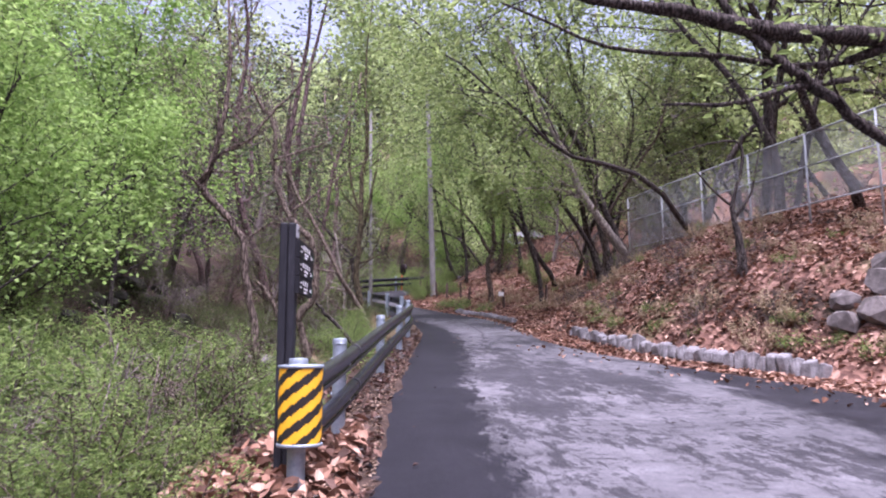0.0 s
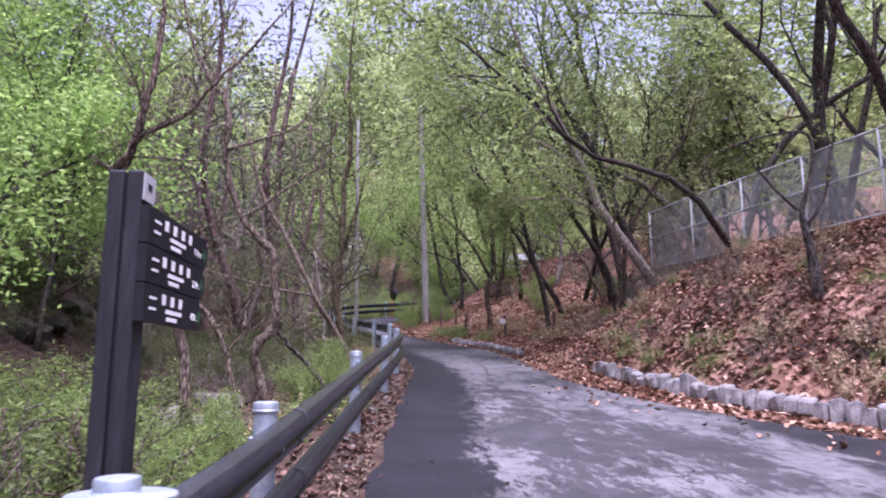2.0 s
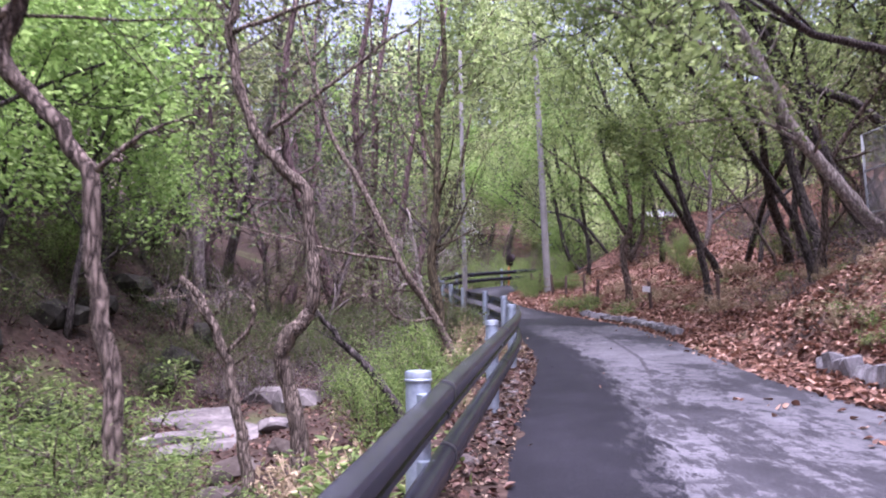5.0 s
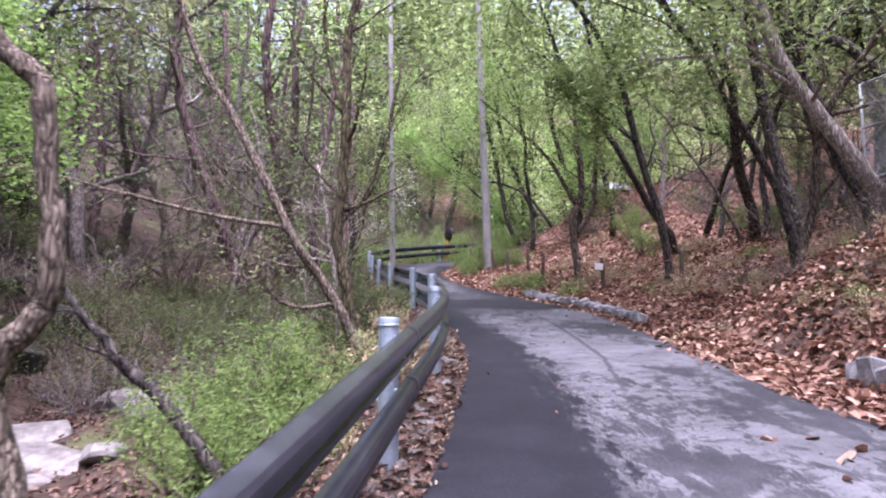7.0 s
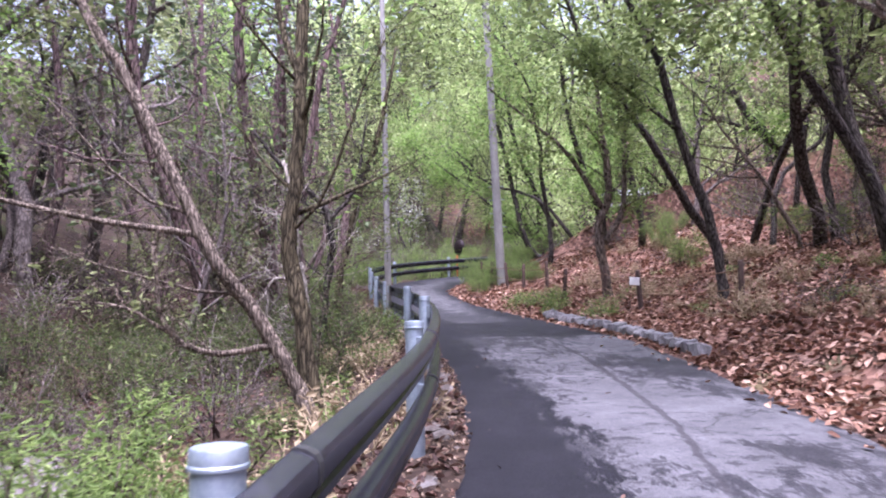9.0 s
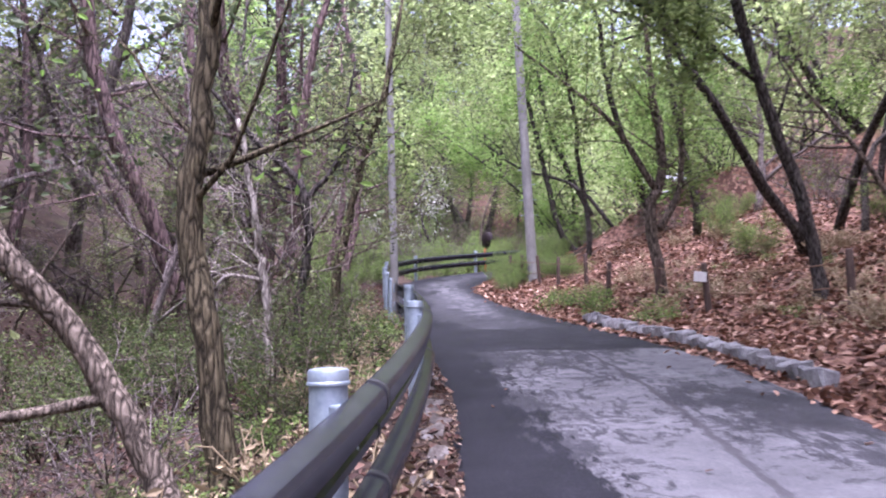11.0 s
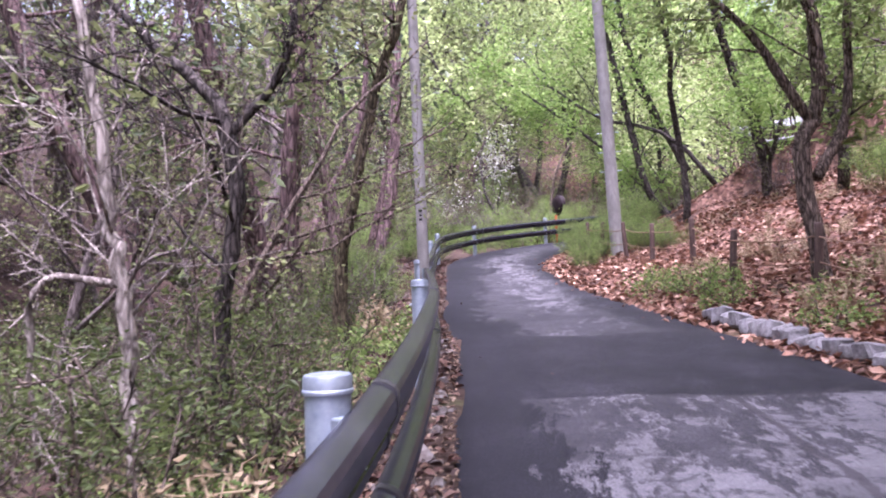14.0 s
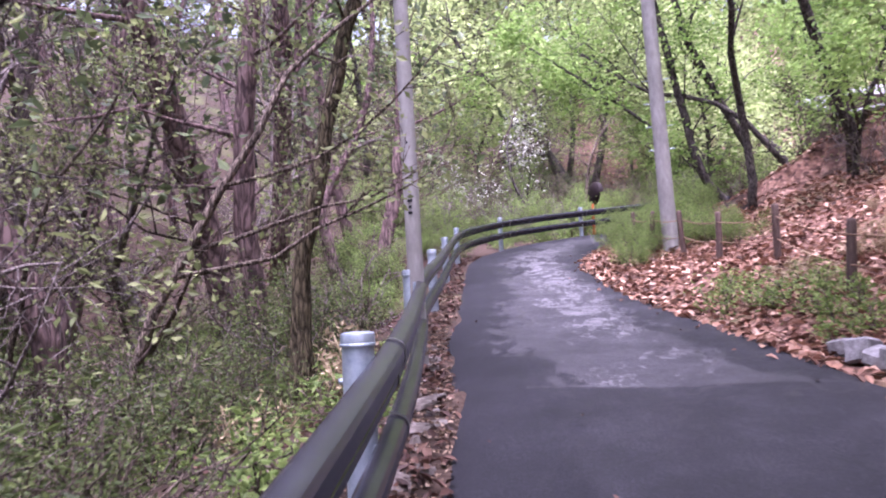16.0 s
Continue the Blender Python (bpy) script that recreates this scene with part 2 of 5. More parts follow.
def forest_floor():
    """Brown leaf litter over soil, greener and barer in places; coloured darker on the creek side in place of shade."""
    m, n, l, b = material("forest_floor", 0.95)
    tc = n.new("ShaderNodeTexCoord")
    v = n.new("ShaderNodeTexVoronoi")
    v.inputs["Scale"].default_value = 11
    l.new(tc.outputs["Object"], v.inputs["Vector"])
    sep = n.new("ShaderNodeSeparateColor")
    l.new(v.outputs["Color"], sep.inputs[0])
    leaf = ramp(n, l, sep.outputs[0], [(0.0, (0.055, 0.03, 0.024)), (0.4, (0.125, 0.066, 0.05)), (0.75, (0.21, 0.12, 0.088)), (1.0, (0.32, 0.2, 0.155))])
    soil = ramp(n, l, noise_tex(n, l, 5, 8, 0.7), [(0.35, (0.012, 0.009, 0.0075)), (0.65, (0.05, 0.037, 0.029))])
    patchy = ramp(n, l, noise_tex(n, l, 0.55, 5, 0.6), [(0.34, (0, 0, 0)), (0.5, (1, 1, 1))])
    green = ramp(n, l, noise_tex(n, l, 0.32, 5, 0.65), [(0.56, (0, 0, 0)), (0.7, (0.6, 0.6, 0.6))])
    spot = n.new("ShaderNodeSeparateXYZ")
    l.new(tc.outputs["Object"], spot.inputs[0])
    # less leaf and darker soil on the creek side, which stands in for shade
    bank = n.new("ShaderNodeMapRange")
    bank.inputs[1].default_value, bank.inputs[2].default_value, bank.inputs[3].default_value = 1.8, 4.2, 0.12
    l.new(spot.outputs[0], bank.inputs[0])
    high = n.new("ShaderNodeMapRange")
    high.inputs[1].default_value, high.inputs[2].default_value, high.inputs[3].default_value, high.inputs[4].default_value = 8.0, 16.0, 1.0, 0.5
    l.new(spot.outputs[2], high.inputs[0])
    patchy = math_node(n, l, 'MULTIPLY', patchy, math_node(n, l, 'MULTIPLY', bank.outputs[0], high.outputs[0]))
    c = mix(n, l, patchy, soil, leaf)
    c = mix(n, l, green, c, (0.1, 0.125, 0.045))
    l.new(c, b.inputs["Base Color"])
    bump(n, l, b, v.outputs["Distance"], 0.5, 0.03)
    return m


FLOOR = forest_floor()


def asphalt():
    """Worn pale asphalt with darker overlays: a strip along the rail, one along the bank, and full-width patches. UV: metres from the rail side, metres ahead."""
    m, n, l, b = material("worn_asphalt", 0.8)
    b.inputs["Specular IOR Level"].default_value = 0.16
    uv = n.new("ShaderNodeUVMap")
    uv.uv_map = "lane"
    sep = n.new("ShaderNodeSeparateXYZ")
    l.new(uv.outputs[0], sep.inputs[0])
    across, ahead = sep.outputs[0], sep.outputs[1]
    fine = noise_tex(n, l, 60, 4, 0.7)
    mid = noise_tex(n, l, 1.7, 9, 0.72)
    blot = noise_tex(n, l, 0.5, 6, 0.65, (1.0, 0.55, 1))
    rag = noise_tex(n, l, 3.0, 8, 0.75, (1.6, 0.6, 1))
    pale = ramp(n, l, math_node(n, l, 'ADD', math_node(n, l, 'MULTIPLY', mid, 0.6), math_node(n, l, 'MULTIPLY', fine, 0.4)),
                [(0.3, (0.05, 0.049, 0.0535)), (0.5, (0.094, 0.0915, 0.099)), (0.7, (0.168, 0.164, 0.175))])
    dark = ramp(n, l, math_node(n, l, 'ADD', math_node(n, l, 'MULTIPLY', mid, 0.4), math_node(n, l, 'MULTIPLY', fine, 0.6)),
                [(0.3, (0.004, 0.004, 0.005)), (0.5, (0.0135, 0.013, 0.0165)), (0.7, (0.046, 0.044, 0.054))])
    tar = ramp(n, l, math_node(n, l, 'ADD', math_node(n, l, 'MULTIPLY', mid, 0.3), math_node(n, l, 'MULTIPLY', fine, 0.7)), [(0.3, (0.003, 0.003, 0.004)), (0.5, (0.0095, 0.0092, 0.0125)), (0.72, (0.034, 0.032, 0.041))])
    wob = math_node(n, l, 'MULTIPLY', math_node(n, l, 'SUBTRACT', rag, 0.5), 2.3)

    def step(v, at, soft):
        r = n.new("ShaderNodeMapRange")
        r.interpolation_type = 'SMOOTHSTEP'
        r.inputs[1].default_value, r.inputs[2].default_value = at - soft, at + soft
        l.new(v, r.inputs[0])
        return r.outputs[0]

    u = math_node(n, l, 'ADD', across, wob)
    left = math_node(n, l, 'SUBTRACT', 1.0, step(math_node(n, l, 'ADD', u, math_node(n, l, 'MULTIPLY', step(ahead, 19.0, 4.0), 0.5)), 1.2, 0.1))
    right = step(math_node(n, l, 'ADD', u, math_node(n, l, 'MULTIPLY', math_node(n, l, 'SUBTRACT', blot, 0.5), 2.4)), 4.75, 0.3)
    worn = step(math_node(n, l, 'ADD', math_node(n, l, 'MULTIPLY', blot, 0.5), math_node(n, l, 'MULTIPLY', rag, 0.5)), 0.515, 0.02)
    spots = step(math_node(n, l, 'ADD', math_node(n, l, 'MULTIPLY', noise_tex(n, l, 5.5, 6, 0.7, (0.8, 1.3, 1)), 0.75), math_node(n, l, 'MULTIPLY', blot, 0.25)), 0.545, 0.03)
    worn = math_node(n, l, 'MULTIPLY', math_node(n, l, 'MAXIMUM', worn, math_node(n, l, 'MULTIPLY', spots, 0.8)), 0.78)
    va = math_node(n, l, 'ADD', ahead, math_node(n, l, 'MULTIPLY', wob, 0.12))
    joint1 = math_node(n, l, 'MULTIPLY', step(va, 26.45, 0.04), math_node(n, l, 'SUBTRACT', 1.0, step(va, 29.5, 0.04)))
    middle = math_node(n, l, 'SUBTRACT', 1.0, math_node(n, l, 'MULTIPLY', math_node(n, l, 'ABSOLUTE', math_node(n, l, 'SUBTRACT', across, 1.75)), 0.6))
    islands = step(math_node(n, l, 'ADD', math_node(n, l, 'MULTIPLY', middle, 0.22), math_node(n, l, 'ADD', math_node(n, l, 'MULTIPLY', blot, 0.55), math_node(n, l, 'MULTIPLY', rag, 0.35))), 0.6, 0.012)
    far = math_node(n, l, 'MULTIPLY', step(va, 29.5, 0.04), math_node(n, l, 'SUBTRACT', 1.0, math_node(n, l, 'MULTIPLY', islands, 0.95)))
    mask = math_node(n, l, 'MAXIMUM', math_node(n, l, 'MAXIMUM', left, right), math_node(n, l, 'MAXIMUM', worn, joint1))
    mask = math_node(n, l, 'MAXIMUM', mask, far)
    c = mix(n, l, mask, pale, mix(n, l, left, dark, tar))
    # a long open seam in the older surface
    drift = math_node(n, l, 'MULTIPLY', math_node(n, l, 'SUBTRACT', ahead, 20.0), -0.055)
    seam = math_node(n, l, 'ABSOLUTE', math_node(n, l, 'SUBTRACT', math_node(n, l, 'ADD', across, math_node(n, l, 'MULTIPLY', wob, 0.12)), math_node(n, l, 'SUBTRACT', 1.75, drift)))
    seam = math_node(n, l, 'MULTIPLY', math_node(n, l, 'SUBTRACT', 1.0, step(seam, 0.03, 0.02)), math_node(n, l, 'MULTIPLY', step(ahead, 17.5, 1.0), math_node(n, l, 'SUBTRACT', 1.0, step(ahead, 26.4, 0.1))))
    c = mix(n, l, math_node(n, l, 'MULTIPLY', seam, 0.75), c, (0.035, 0.032, 0.036))
    # cracks
    vor = n.new("ShaderNodeTexVoronoi")
    vor.feature = 'DISTANCE_TO_EDGE'
    vor.inputs["Scale"].default_value = 0.42
    tc = n.new("ShaderNodeTexCoord")
    warp = n.new("ShaderNodeVectorMath")
    warp.operation = 'ADD'
    nz = n.new("ShaderNodeTexNoise")
    nz.inputs["Scale"].default_value, nz.inputs["Detail"].default_value = 2.2, 6
    l.new(tc.outputs["Object"], nz.inputs["Vector"])
    l.new(tc.outputs["Object"], warp.inputs[0])
    l.new(nz.outputs["Color"], warp.inputs[1])
    l.new(warp.outputs[0], vor.inputs["Vector"])
    crack = math_node(n, l, 'SUBTRACT', 1.0, step(vor.outputs["Distance"], 0.006, 0.006))
    some = step(noise_tex(n, l, 0.35, 3, 0.5), 0.5, 0.06)
    crack = math_node(n, l, 'MULTIPLY', math_node(n, l, 'MULTIPLY', crack, some), math_node(n, l, 'SUBTRACT', 1.0, left))
    c = mix(n, l, math_node(n, l, 'MULTIPLY', crack, 0.7), c, (0.03, 0.028, 0.03))
    l.new(c, b.inputs["Base Color"])
    rr = ramp(n, l, mask, [(0, (0.85, 0.85, 0.85)), (1, (0.7, 0.7, 0.7))])
    l.new(rr, b.inputs["Roughness"])
    hgt = math_node(n, l, 'ADD', math_node(n, l, 'MULTIPLY', fine, 0.5), math_node(n, l, 'MULTIPLY', mask, 0.5))
    bump(n, l, b, hgt, 0.5, 0.008)
    return m


ASPHALT = asphalt()


# ---- mesh helpers ----
def mesh_of(name, verts, faces, mat, smooth=False):
    me = bpy.data.meshes.new(name)
    me.from_pydata([tuple(v) for v in verts], [], [tuple(f) for f in faces])
    me.materials.append(mat)
    if smooth:
        me.polygons.foreach_set("use_smooth", [True] * len(me.polygons))
    me.update()
    return me


def child(name, me, parent, label="", m=None):
    ob = new(name, me)
    ob.parent = parent
    if m is not None:
        ob.matrix_basis = m
    return tagged(ob, label)


def thing(name, label, category, m=None, group="", kind=""):
    ob = new(name)
    ob.empty_display_size = 0.2
    if m is not None:
        ob.matrix_basis = m
    return tagged(ob, label, category, group, kind)


def part(name, bm, mat, parent, label="", smooth=False):
    me = bpy.data.meshes.new(name)
    bm.to_mesh(me)
    bm.free()
    me.materials.append(mat)
    if smooth:
        me.polygons.foreach_set("use_smooth", [True] * len(me.polygons))
    return child(name, me, parent, label)


def tube(V, F, pts, radii, sides=5, cap=True, knobs=0.0):
    """Appends a tapered tube along pts to the lists V and F."""
    base, up = len(V), Vector((0.31, 0.17, 0.93))
    for i, p in enumerate(pts):
        d = (pts[min(i + 1, len(pts) - 1)] - pts[max(i - 1, 0)]).normalized()
        a = d.cross(up)
        a = (a if a.length > 0.05 else d.cross(Vector((1, 0, 0)))).normalized()
        c = d.cross(a)
        for k in range(sides):
            w = math.tau * k / sides
            V.append(p + (a * math.cos(w) + c * math.sin(w)) * radii[i] * (1 + knobs * math.sin(2.3 * k + 5.1 * i) * math.sin(3.7 * k + 1.3 * i)))
    for i in range(len(pts) - 1):
        for k in range(sides):
            q, r = base + i * sides, base + (i + 1) * sides
            F.append((q + k, q + (k + 1) % sides, r + (k + 1) % sides, r + k))
    if cap:
        F.append(tuple(base + k for k in range(sides))[::-1])
        F.append(tuple(base + (len(pts) - 1) * sides + k for k in range(sides)))


def box_bm(sx, sy, sz, m=None, bevel=0.0):
    bm = bmesh.new()
    bmesh.ops.create_cube(bm, size=1, matrix=(m or Matrix()) @ Matrix.Diagonal((sx, sy, sz, 1)))
    if bevel:
        bmesh.ops.bevel(bm, geom=bm.edges[:], offset=bevel, segments=2, affect='EDGES', profile=0.5)
    return bm


def lathe(profile, sides=20):
    """Verts and faces of a turned shape from (radius, z) pairs."""
    V, F = [], []
    for r, z in profile:
        V += [Vector((r * math.cos(math.tau * k / sides), r * math.sin(math.tau * k / sides), z)) for k in range(sides)]
    for i in range(len(profile) - 1):
        for k in range(sides):
            F.append((i * sides + k, i * sides + (k + 1) % sides, (i + 1) * sides + (k + 1) % sides, (i + 1) * sides + k))
    F.append(tuple(range(sides))[::-1])
    F.append(tuple((len(profile) - 1) * sides + k for k in range(sides)))
    return V, F


# ---- the road's line and the lie of the land ----
def road_z(y):
    y = np.asarray(y, float)
    return 0.0955 * y - 0.185 + 0.0019 * np.clip(y - 30, 0, 25) ** 2


EDGES = [(-0.6, -12, 8.4, -12), (-0.2, -4, 8.2, -3), (0.1, 5, 7.8, 5), (0.33, 8, 7.2, 9), (0.62, 11, 6.4, 11.3), (1.05, 14, 5.3, 14),
         (1.5, 17, 4.85, 17), (1.82, 19.5, 4.9, 19.5), (1.85, 21.5, 5.0, 21.5), (1.78, 23.5, 5.05, 24), (1.5, 26, 4.95, 26.3),
         (1.25, 28.6, 4.4, 29.2), (0.72, 31.6, 3.7, 32.5), (0.4, 34.5, 3.1, 35), (0.0, 38, 2.65, 38.2), (-0.3, 41, 2.5, 40.6),
         (-0.3, 43, 2.75, 42.2), (0.3, 45.2, 3.3, 43.8), (1.4, 46.9, 4.1, 45.0), (3.6, 48.7, 5.6, 46.2), (7, 50.3, 8, 47.3), (14, 52, 14, 48.5), (26, 53, 26, 49.5)]


def spline(rows, per):
    """Catmull-Rom through rows of numbers."""
    a = np.array(rows, float)
    a = np.vstack([2 * a[0] - a[1], a, 2 * a[-1] - a[-2]])
    out = []
    for i in range(1, len(a) - 2):
        for k in range(per):
            t = k / per
            p0, p1, p2, p3 = a[i - 1:i + 3]
            out.append(0.5 * (2 * p1 + (p2 - p0) * t + (2 * p0 - 5 * p1 + 4 * p2 - p3) * t * t + (3 * p1 - p0 - 3 * p2 + p3) * t ** 3))
    out.append(a[-2])
    return np.array(out)


ROAD = spline(EDGES, 10)
LEFT, RIGHT = ROAD[:, :2], ROAD[:, 2:]
MID = (LEFT + RIGHT) / 2
HALF = np.linalg.norm(RIGHT - LEFT, axis=1) / 2
TANGENT = np.gradient(MID, axis=0)
TANGENT /= np.linalg.norm(TANGENT, axis=1)[:, None]
SIDE = (LEFT - RIGHT) / (2 * HALF[:, None])


def waves(x, y, size, seed):
    """Smooth unevenness of about -1 to 1."""
    r = np.random.RandomState(seed)
    out = 0
    for k in range(6):
        a, f, ph = r.uniform(0, math.tau), math.tau / size * r.uniform(0.5, 1.6), r.uniform(0, math.tau)
        out = out + np.sin((x * math.cos(a) + y * math.sin(a)) * f + ph)
    return out / 4


def ease(v, a, b):
    t = np.clip((v - a) / (b - a), 0, 1)
    return t * t * (3 - 2 * t)


def off_road(x, y):
    """Metres outside the road's edge (negative on it), whether on the left, and the road's height beside it."""
    x, y = np.atleast_1d(np.asarray(x, float)), np.atleast_1d(np.asarray(y, float))
    d, left, z = np.empty(len(x)), np.empty(len(x), bool), np.empty(len(x))
    for i in range(0, len(x), 20000):
        p = np.stack([x[i:i + 20000], y[i:i + 20000]], 1)
        k = ((p[:, None, :] - MID[None]) ** 2).sum(2).argmin(1)
        v = p - MID[k]
        s = (v * SIDE[k]).sum(1)
        t = (v * TANGENT[k]).sum(1)
        d[i:i + 20000] = np.hypot(np.maximum(np.abs(s) - HALF[k], 0), 0) + np.minimum(np.abs(s) - HALF[k], 0)
        d[i:i + 20000] += np.maximum(np.abs(t) - 1.0, 0)
        left[i:i + 20000] = s > 0
        z[i:i + 20000] = road_z(MID[k, 1])
    return d, left, z


def land(x, y):
    x, y = np.atleast_1d(np.asarray(x, float)), np.atleast_1d(np.asarray(y, float))
    d, left, z = off_road(x, y)
    creek = np.interp(d, [-9, -0.35, -0.05, 0.25, 0.9, 2.4, 4.6, 7, 11, 25, 70], [-0.16, -0.13, -0.03, -0.04, -0.12, -0.65, -1.1, -1.0, 2.3, 10, 36])
    bend = np.interp(d, [-9, -0.35, -0.05, 0.8, 3, 8, 25, 70], [-0.16, -0.13, -0.03, -0.02, 0.3, 1.3, 8.5, 32])
    w = ease(y, 33, 42)
    zl = creek * (1 - w) + bend * w
    steep = np.interp(d, [-9, -0.35, -0.05, 0.85, 1.0, 2.9, 4.9, 6, 12, 30, 70], [-0.16, -0.13, -0.03, 0.02, 0.3, 2.0, 2.9, 3.2, 4.4, 8.5, 28])
    gentle = np.interp(d, [-9, -0.35, -0.05, 0.3, 0.45, 2, 3, 4.5, 8, 12, 30, 70], [-0.16, -0.13, -0.03, 0.02, 0.12, 0.45, 0.65, 1.2, 2.4, 3.2, 6.2, 26])
    w = ease(y, 18, 25.5)
    zr = steep * (1 - w) + gentle * w
    rough = waves(x, y, 2.2, 3) * 0.07 * np.clip(d - 0.2, 0, 1) + waves(x, y, 9, 5) * 0.3 * np.clip((d - 2) / 6, 0, 1) + waves(x, y, 0.7, 8) * 0.025 * np.clip(d, 0, 1)
    return z + np.where(left, zl, zr) + rough


def land_at(x, y):
    return float(land(x, y)[0])


def lines(*spans):
    out = []
    for a, b, s in spans:
        out += list(np.arange(a, b, s))
    return np.array(out + [spans[-1][1]])


def build_ground():
    xs = lines((-300, -100, 40), (-100, -30, 5), (-30, -9, 1.2), (-9, 13, 0.3), (13, 30, 1.2), (30, 100, 5), (100, 300, 40))
    ys = lines((-300, -60, 40), (-60, -6, 4), (-6, 54, 0.3), (54, 75, 1.5), (75, 150, 6), (150, 400, 40))
    gx, gy = np.meshgrid(xs, ys)
    z = land(gx.ravel(), gy.ravel())
    nx, ny = len(xs), len(ys)
    F = [(j * nx + i, j * nx + i + 1, (j + 1) * nx + i + 1, (j + 1) * nx + i) for j in range(ny - 1) for i in range(nx - 1)]
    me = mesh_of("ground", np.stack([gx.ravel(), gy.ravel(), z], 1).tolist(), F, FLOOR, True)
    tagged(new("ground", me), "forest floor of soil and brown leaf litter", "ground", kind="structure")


def build_road():
    cols = 14
    V, F, UV = [], [], []
    for i in range(len(ROAD)):
        for k in range(cols + 1):
            p = LEFT[i] + (RIGHT[i] - LEFT[i]) * k / cols
            edge = min(k, cols - k)
            wob = 0.02 * math.sin(i * 1.7 + k) + 0.02 * math.sin(i * 0.63) if edge == 0 else 0
            p = p + SIDE[i] * wob
            z = float(road_z(p[1])) + 0.012 * math.sin(k * 0.9 + i * 0.21) * (edge > 1) - 0.03 * (edge == 0)
            V.append((p[0], p[1], z))
            UV.append((2 * HALF[i] * k / cols, p[1]))
    n = cols + 1
    F = [(i * n + k, i * n + k + 1, (i + 1) * n + k + 1, (i + 1) * n + k) for i in range(len(ROAD) - 1) for k in range(cols)]
    me = mesh_of("road", V, F, ASPHALT, True)
    layer = me.uv_layers.new(name="lane")
    for lp in me.loops:
        layer.data[lp.index].uv = UV[lp.vertex_index]
    tagged(new("road", me), "worn grey asphalt lane with dark patches and cracks", "road", kind="structure")


build_ground()
build_road()
# ---- guardrail ----
POSTS = [(-0.44, 5.65), (-0.16, 7.39), (0.41, 11.67), (0.96, 15.57), (1.41, 19.17), (1.49, 22.95), (1.18, 26.68)]


def rail_line():
    """The line of the posts in plan: past the straight it keeps to the road's edge."""
    far = [tuple(LEFT[i] + SIDE[i] * 0.34) for i in range(len(LEFT)) if LEFT[i][1] > 29.5 and LEFT[i][0] < 20][::4]
    return [Vector((*p, 0)) for p in spline(POSTS + far, 8)]


def shifted(pts, off):
    out = []
    for i, p in enumerate(pts):
        d = (pts[min(i + 1, len(pts) - 1)] - pts[max(i - 1, 0)]).normalized()
        out.append(p + Vector((d.y, -d.x, 0)) * off)
    return out


def along(pts, step):
    """Points at even steps along a line in plan."""
    out, left = [pts[0].copy()], step
    for a, b in zip(pts, pts[1:]):
        seg, at = (b - a).length, 0.0
        while seg - at >= left:
            at += left
            out.append(a.lerp(b, at / seg))
            left = step
        left -= seg - at
    return out


def beam_mesh(pts, low, tall):
    """A pressed steel rail: a bulging face with lips above and below, hollow at the back."""
    prof = [(0.0, 0.0), (0.028, 0.0), (0.042, 0.07), (0.04, 0.2), (0.026, 0.27), (0.028, 0.34), (0.06, 0.42), (0.076, 0.52), (0.08, 0.68), (0.077, 0.8), (0.064, 0.9), (0.034, 0.97), (0.0, 1.0), (-0.016, 0.97),
            (-0.016, 0.94), (0.0, 0.968), (0.014, 0.95), (0.036, 0.86), (0.058, 0.73), (0.066, 0.64), (0.064, 0.55), (0.048, 0.45), (0.014, 0.35), (0.012, 0.26), (0.026, 0.18), (0.028, 0.09), (0.0, 0.03)]
    V, F, n = [], [], len(prof)
    for i, p in enumerate(pts):
        d = (pts[min(i + 1, len(pts) - 1)] - pts[max(i - 1, 0)]).normalized()
        r = Vector((d.y, -d.x, 0))
        z = float(road_z(p.y)) + low
        V += [Vector((p.x, p.y, z)) + r * o + Vector((0, 0, h * tall)) for o, h in prof]
    for i in range(len(pts) - 1):
        F += [(i * n + k, (i + 1) * n + k, (i + 1) * n + (k + 1) % n, i * n + (k + 1) % n) for k in range(n)]
    F += [tuple(range(n)), tuple(range((len(pts) - 1) * n, len(pts) * n))[::-1]]
    return V, F


def resample(pts, step=0.4):
    out = along(pts, step)
    if (out[-1] - pts[-1]).length > 0.05:
        out.append(pts[-1])
    return out


POST_V, POST_F = lathe([(0.07, -0.5), (0.07, 0.92), (0.068, 0.93)], 20)
CAP_V, CAP_F = lathe([(0.0735, 0.0), (0.0785, 0.003), (0.0785, 0.012), (0.0745, 0.016), (0.0745, 0.05), (0.071, 0.057), (0.05, 0.061), (0.02, 0.063)], 20)


